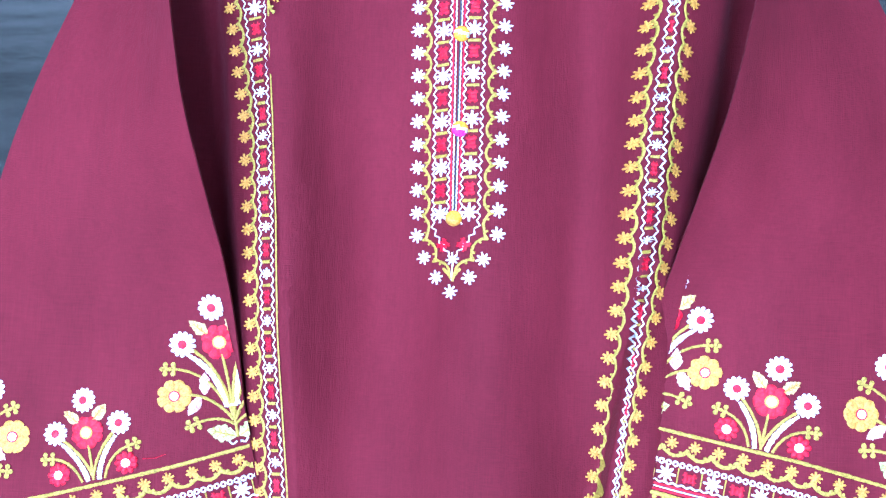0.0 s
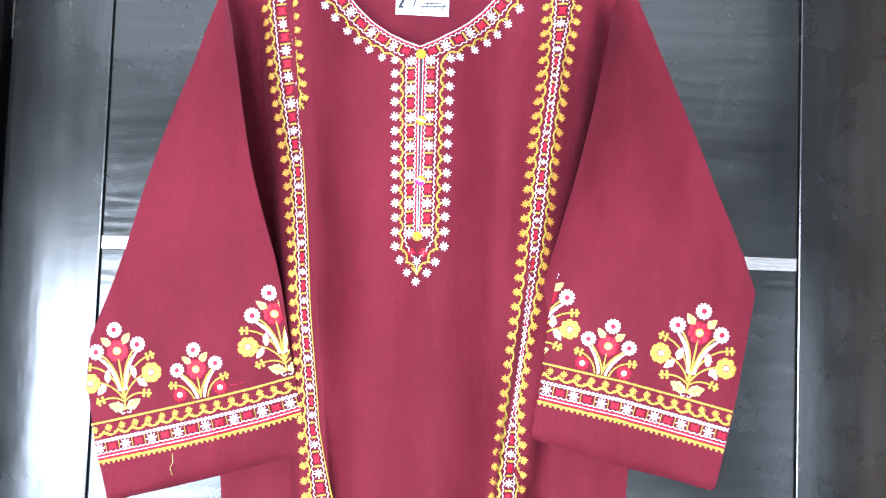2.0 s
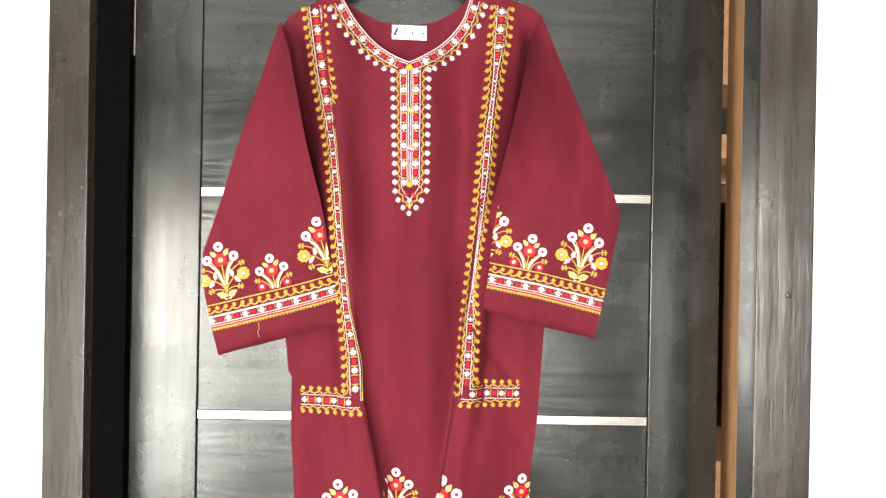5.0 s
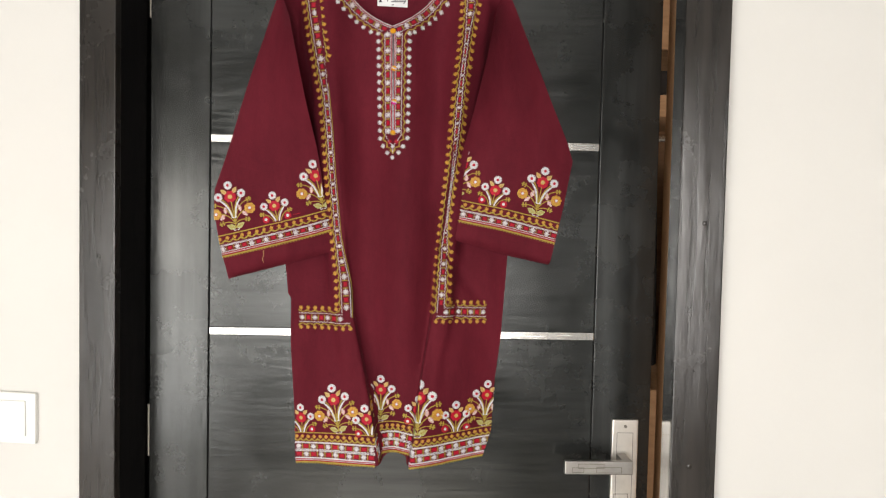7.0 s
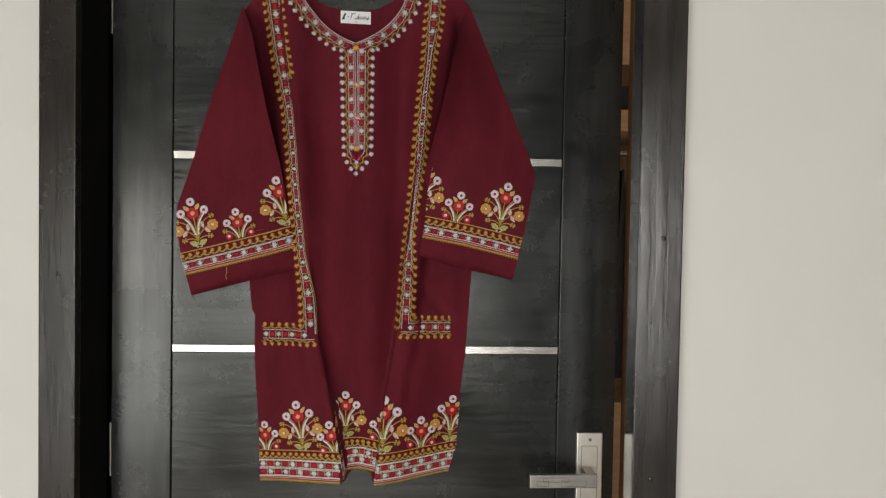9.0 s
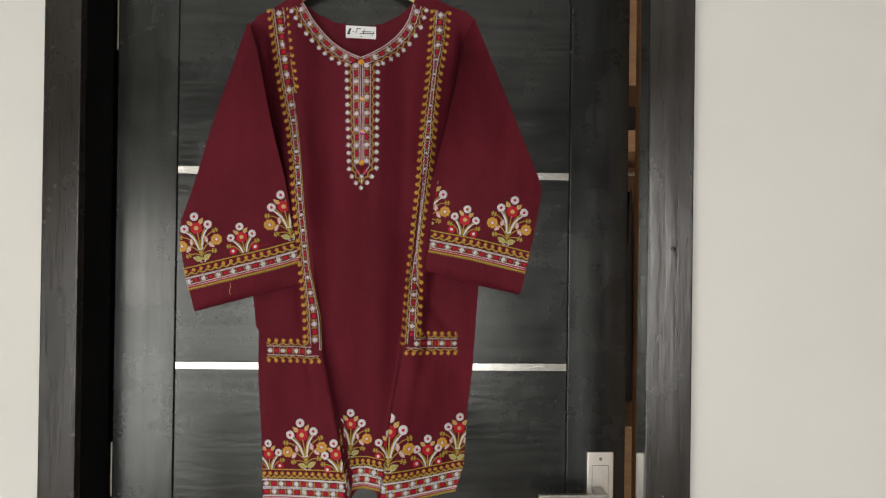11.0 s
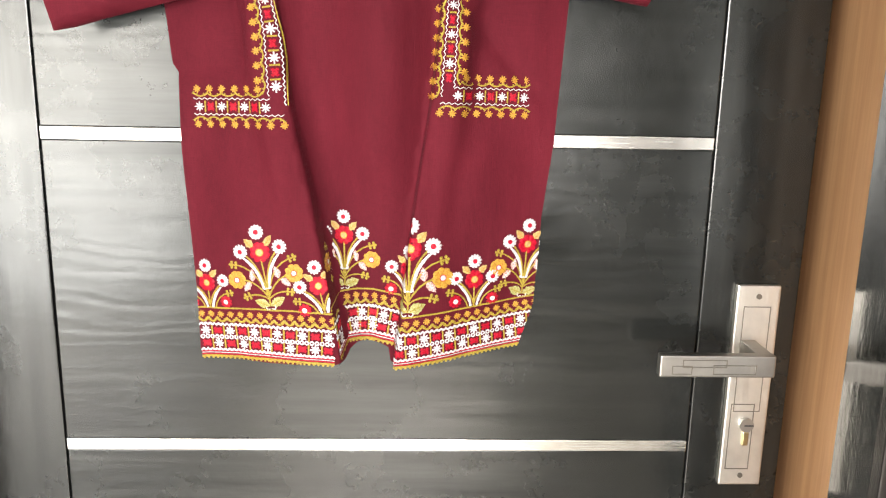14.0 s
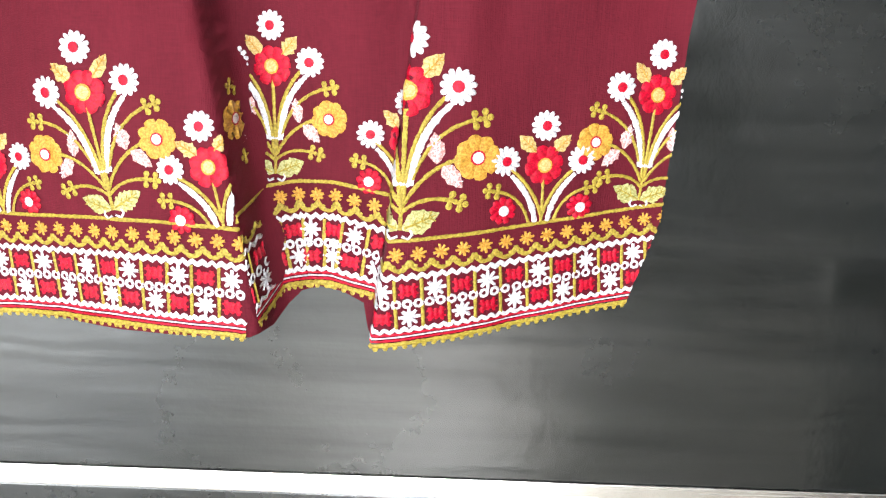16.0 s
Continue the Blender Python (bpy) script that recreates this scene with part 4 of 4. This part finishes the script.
def twig(st, pts, side):
    """A thin olive twig with little crosses near its end."""
    st.stroke(pts, 0.0016, O_, 0.0009)
    a, b = Vector(pts[-2]), Vector(pts[-1])
    d = (b - a).normalized()
    n = Vector((-d.y, d.x))
    for k in (0.0004, 0.0048):
        c = b - d * k
        for s in (-1, 1):
            e = c + n * s * 0.0026 + d * 0.0004
            st.stroke([tuple(c), tuple(e)], [0.0014, 0.0026], O_, 0.0009)
            st.disc(tuple(e), 0.0015, O_, 0.0009, 0, 8)
    st.disc(tuple(b + d * 0.0018), 0.0014, O_, 0.0009, 0, 8)
    st.disc(tuple(b - d * 0.0024), 0.0012, O_, 0.0009, 0, 8)


def bent(a, b, c, n=7):
    """A bow from a to c that leans on b."""
    return [((1 - t) ** 2 * a[0] + 2 * t * (1 - t) * b[0] + t * t * c[0], (1 - t) ** 2 * a[1] + 2 * t * (1 - t) * b[1] + t * t * c[1]) for t in np.linspace(0, 1, n)]


def white_flower(st, c, r=0.0074):
    st.flower(c, r, W_, R_, 13, 0.34)


def vein(st, c, ang, l, w, col):
    ca, sa = math.cos(ang), math.sin(ang)
    st.stroke([(c[0] + ca * l * k, c[1] + sa * l * k) for k in (0.05, 0.5, 0.9)], [w, w, w * 0.5], col, 0.0004, 0.0010)
    for k in (0.3, 0.5, 0.7):
        p = (c[0] + ca * l * k, c[1] + sa * l * k)
        for s in (-0.8, 0.8):
            st.stroke([p, (p[0] + math.cos(ang + s) * l * 0.2, p[1] + math.sin(ang + s) * l * 0.2)], w * 0.7, col, 0.0003, 0.0010)


def tall_sprig():
    """The tall flowering sprig; its foot is at 0, 0."""
    st = Stitch()
    st.stroke(bent((0, 0.004), (0.0004, 0.03), (0, 0.052)), 0.0017, O_)
    for s in (-1, 1):
        st.stroke(bent((s * 0.0006, 0.016), (s * 0.0016, 0.044), (s * 0.0150, 0.057)), 0.0018, O_)
        st.stroke(bent((s * 0.0030, 0.022), (s * 0.0042, 0.043), (s * 0.0178, 0.0545)), [0.0030, 0.0031, 0.0032, 0.0032, 0.0031, 0.0028, 0.0020], W_, 0.0011)
        twig(st, bent((s * 0.0035, 0.024), (s * 0.0110, 0.047), (s * 0.0320, 0.0495)), s)
        st.stroke(bent((s * 0.0005, 0.014), (s * 0.0090, 0.030), (s * 0.0230, 0.0330)), 0.0017, O_)
        twig(st, bent((0, 0.011), (s * 0.0090, 0.0200), (s * 0.0240, 0.0150)), s)
        st.leaf((s * 0.0135, 0.0310), math.pi / 2 - s * -0.15, 0.0125, 0.0070, P_)
        st.leaf((s * 0.0155, 0.0305), -math.pi / 2 + s * 0.75, 0.0125, 0.0070, P_)
        vein(st, (s * 0.0135, 0.0310), math.pi / 2 - s * -0.15, 0.0125, 0.0007, W_)
        vein(st, (s * 0.0155, 0.0305), -math.pi / 2 + s * 0.75, 0.0125, 0.0007, W_)
        st.leaf((s * 0.0008, 0.0045), math.pi / 2 - s * 1.15, 0.0160, 0.0095, S_)
        vein(st, (s * 0.0008, 0.0045), math.pi / 2 - s * 1.15, 0.0160, 0.0008, O_)
        st.leaf((s * 0.0055, 0.0645), math.pi / 2 - s * 0.72, 0.0125, 0.0075, C_)
        vein(st, (s * 0.0055, 0.0645), math.pi / 2 - s * 0.72, 0.0125, 0.0006, G_)
        st.flower((s * 0.0295, 0.0335), 0.0093, G_, W_, 8, 0.26, ring=R_)
        white_flower(st, (s * 0.0200, 0.0615))
        st.stroke([(s * 0.0008, 0.0015), (s * 0.0034, 0.0002), (s * 0.0050, 0.0022), (s * 0.0042, 0.0042)], 0.0011, W_)
    st.stroke([(-0.0030, 0.0225), (0.0030, 0.0225)], 0.0022, W_, 0.0012)
    st.flower((0, 0.0590), 0.0100, R_, C_, 8, 0.30, 0.0012, ring=G_)
    white_flower(st, (0, 0.0790))
    return st


def low_sprig():
    """The low flowering sprig; its foot is at 0, 0."""
    st = Stitch()
    st.stroke(bent((0, 0.001), (0.0002, 0.01), (0, 0.022)), 0.0016, O_)
    for s in (-1, 1):
        st.stroke(bent((0, 0.003), (s * 0.004, 0.018), (s * 0.0165, 0.028)), 0.0018, O_)
        st.stroke(bent((s * 0.0032, 0.0008), (s * 0.0050, 0.014), (s * 0.0165, 0.0250)), [0.0026, 0.0030, 0.0030, 0.0030, 0.0028, 0.0026, 0.0018], W_, 0.0011)
        twig(st, bent((s * 0.0065, 0.0008), (s * 0.0110, 0.017), (s * 0.0275, 0.0180)), s)
        st.flower((s * 0.0200, 0.0075), 0.0068, R_, W_, 9, 0.40)
        st.leaf((s * 0.0045, 0.0360), math.pi / 2 - s * 0.80, 0.0120, 0.0072, C_)
        vein(st, (s * 0.0045, 0.0360), math.pi / 2 - s * 0.80, 0.0120, 0.0006, G_)
        white_flower(st, (s * 0.0195, 0.0320), 0.0072)
    st.flower((0, 0.0295), 0.0098, R_, C_, 8, 0.30, 0.0012, ring=G_)
    white_flower(st, (0, 0.0490), 0.0074)
    return st


def cuff_border(way, f, parent, cuts):
    """The border round a sleeve; the way runs along its upper olive line."""
    st = Stitch()
    line(st, way, 0, 0.0021, O_, h=0.0011)
    scallop(st, way, -0.0118, 0.0016, 0.0138, 0.0022, O_)
    chain(st, way, -0.0180, 0.0019, W_)
    blocks(st, way, -0.0245, 0.0090, 0.0132, 0, way.length, 0, False)
    n = round(way.length / 0.0132)
    for i in range(n + 1):
        d = way.length * i / n
        bar(st, way.at(d, -0.0245), way.angle(d), 0.0095, 0.0009, O_)
    zigzag(st, way, -0.0297, 0.0006, 0.0050, 0.0011, W_)
    line(st, way, -0.0316, 0.0013, R_)
    line(st, way, -0.0331, 0.0009, W_)
    line(st, way, -0.0346, 0.0013, R_)
    line(st, way, -0.0372, 0.0026, O_, h=0.0011)
    m = round(way.length / 0.0052)
    for i in range(m):
        st.disc(way.at(way.length * (i + 0.5) / m, -0.0394), 0.0014, O_, 0.0009, 0, 6)
    sew("cuff_border", st, f, parent, "olive, white and red embroidered cuff border", cuts)
    star_row("gold_star", way, -0.0062, 0.0038, G_, 0.0138, f, parent, 0.006, way.length - 0.004, cuts=cuts)


CUTS_L = [((-0.3335, 1.400), (-0.975, -0.22)), ((-0.1435, 1.472), (0.97, 0.235)), ((-0.128, 1.400), (0.973, 0.23)), ((-0.3405, 1.44), (-1, 0.0))]
CUTS_R = [((0.288, 1.435), (0.975, -0.2)), ((0.0845, 1.422), (-1.0, 0.08)), ((0.1040, 1.470), (-0.985, 0.16))]
CUFF_L = Way([(-0.336, 1.3945), (-0.300, 1.4035), (-0.236, 1.4200), (-0.180, 1.4350), (-0.130, 1.4505)])
CUFF_R = Way([(0.084, 1.4750), (0.130, 1.4665), (0.186, 1.4565), (0.240, 1.4440), (0.290, 1.4320)])
cuff_border(CUFF_L, sleeve_l_y, sleeve_l, CUTS_L)
cuff_border(CUFF_R, sleeve_r_y, sleeve_r, CUTS_R)
SPRIG = "embroidered sprig of white, red and gold flowers"
for kind, foot, lean, size, f, parent, cuts in (
        (tall_sprig, (-0.2984, 1.4075), 0.223, 1.05, sleeve_l_y, sleeve_l, CUTS_L),
        (low_sprig, (-0.2254, 1.4250), 0.225, 0.98, sleeve_l_y, sleeve_l, CUTS_L),
        (tall_sprig, (-0.1450, 1.4490), 0.236, 1.06, sleeve_l_y, sleeve_l, CUTS_L[1:2] + CUTS_L[3:]),
        (tall_sprig, (0.0950, 1.4765), -0.200, 1.06, sleeve_r_y, sleeve_r, CUTS_R[2:]),
        (low_sprig, (0.1635, 1.4615), -0.198, 1.00, sleeve_r_y, sleeve_r, CUTS_R),
        (tall_sprig, (0.2427, 1.4445), -0.200, 1.07, sleeve_r_y, sleeve_r, CUTS_R)):
    sew("flower_sprig", kind().moved(foot, lean, size), f, parent, SPRIG, cuts)
loose = Stitch().stroke([(-0.2505, 1.372), (-0.2495, 1.363), (-0.2520, 1.357), (-0.2500, 1.350)], 0.0007, C_)
sew("loose_thread", loose, sleeve_l_y, sleeve_l)
loose = Stitch().stroke([(-0.199, 1.439), (-0.192, 1.4395), (-0.186, 1.442)], 0.0006, R_)
sew("loose_thread", loose, sleeve_l_y, sleeve_l)


RETURN_DEPTH = 0.034


def drape(st):
    """Lays the stitching that runs past the middle panel round onto the cloth that turns back behind the left flap."""
    out = []
    for u, v, h in st.v:
        rw = return_width(v)
        start = PLEAT_L(v) + rw
        out.append((start - rw * min(1.0, (start - u) / RETURN_DEPTH) if u < start else u, v, h))
    st.v = out
    return st


def on_middle(u, v):
    return u > PLEAT_L(v) + return_width(v) + 0.003


def hem_border(way, f, parent, cuts, middle=False):
    """The broad double border along the hem; the way runs along its upper olive line."""
    st = Stitch()
    line(st, way, 0, 0.0020, O_, h=0.0011)
    scallop(st, way, -0.0140, 0.0017, 0.0112, 0.0023, O_)
    for off in (-0.0190, -0.0335, -0.0480):
        if off == -0.0335:
            chain(st, way, off, 0.0027, W_)
        else:
            zigzag(st, way, off, 0.0011, 0.0050, 0.0023, W_)
    blocks(st, way, -0.0262, 0.0108, 0.0138, 0, way.length, 0, True, 0.0120, 0.0056, 0.60)
    blocks(st, way, -0.0408, 0.0108, 0.0138, 0, way.length, 1, True, 0.0120, 0.0056, 0.60)
    line(st, way, -0.0500, 0.0014, R_)
    line(st, way, -0.0516, 0.0009, W_)
    line(st, way, -0.0532, 0.0013, R_)
    line(st, way, -0.0556, 0.0026, O_, h=0.0011)
    m = round(way.length / 0.0050)
    for i in range(m):
        st.disc(way.at(way.length * (i + 0.5) / m, -0.0574), 0.0014, O_, 0.0009, 0, 6)
    sew("hem_border", drape(st) if middle else st, f, parent, "olive, white and red embroidered hem border", cuts)
    star_row("gold_star", way, -0.0072, 0.0040, G_, 0.0112, f, parent, 0.004, way.length - 0.003, on_middle if middle else None, cuts=cuts)


def pleat_cut(g, side, shift=0.0):
    a, b = (g(0.97) + shift, 0.97), (g(1.13) + shift, 1.13)
    d = Vector((b[0] - a[0], b[1] - a[1])).normalized()
    return (a, (d.y * side, -d.x * side))


CUT_LEFT = [pleat_cut(PLEAT_L, 1, 0.001), ((-0.194, 1.0), (-1, 0))]
CUT_MID = [pleat_cut(PLEAT_L, -1, 0.0006), pleat_cut(PLEAT_R, 1, -0.0010)]
CUT_RIGHT = [pleat_cut(PLEAT_R, -1, -0.001), ((0.1765, 1.04), (0.998, -0.06)), ((0.166, 1.000), (0.955, -0.297))]
HEM_L = Way([(-0.195, 1.0300), (-0.150, 1.0330), (-0.115, 1.0360), (-0.078, 1.0365), (-0.040, 1.0355)])
HEM_M = Way([(-0.080, 1.0400), (-0.058, 1.0440), (-0.038, 1.0495), (-0.022, 1.0530), (0.000, 1.0535), (0.035, 1.0480)])
HEM_R = Way([(0.018, 1.0310), (0.090, 1.0350), (0.135, 1.0390), (0.180, 1.0440)])
hem_border(HEM_L, body_y, front, CUT_LEFT)
hem_border(HEM_M, body_y, front, CUT_MID, True)
hem_border(HEM_R, body_y, front, CUT_RIGHT)
for kind, foot, lean, size, cuts in (
        (low_sprig, (-0.1790, 1.0305), 0.10, 0.97, CUT_LEFT), (tall_sprig, (-0.1087, 1.0365), 0.183, 1.07, CUT_LEFT), (low_sprig, (-0.0510, 1.0360), 0.24, 1.02, CUT_LEFT),
        (tall_sprig, (-0.0340, 1.0520), 0.01, 1.02, CUT_MID), (low_sprig, (0.0370, 1.0480), 0.0, 1.0, CUT_MID),
        (tall_sprig, (0.0350, 1.0325), -0.03, 1.22, CUT_RIGHT), (low_sprig, (0.1072, 1.0365), 0.0, 1.04, CUT_RIGHT), (tall_sprig, (0.1620, 1.0420), -0.07, 1.04, CUT_RIGHT)):
    sprig = kind().moved(foot, lean, size)
    sew("flower_sprig", drape(sprig) if cuts is CUT_MID else sprig, body_y, front, SPRIG, cuts)
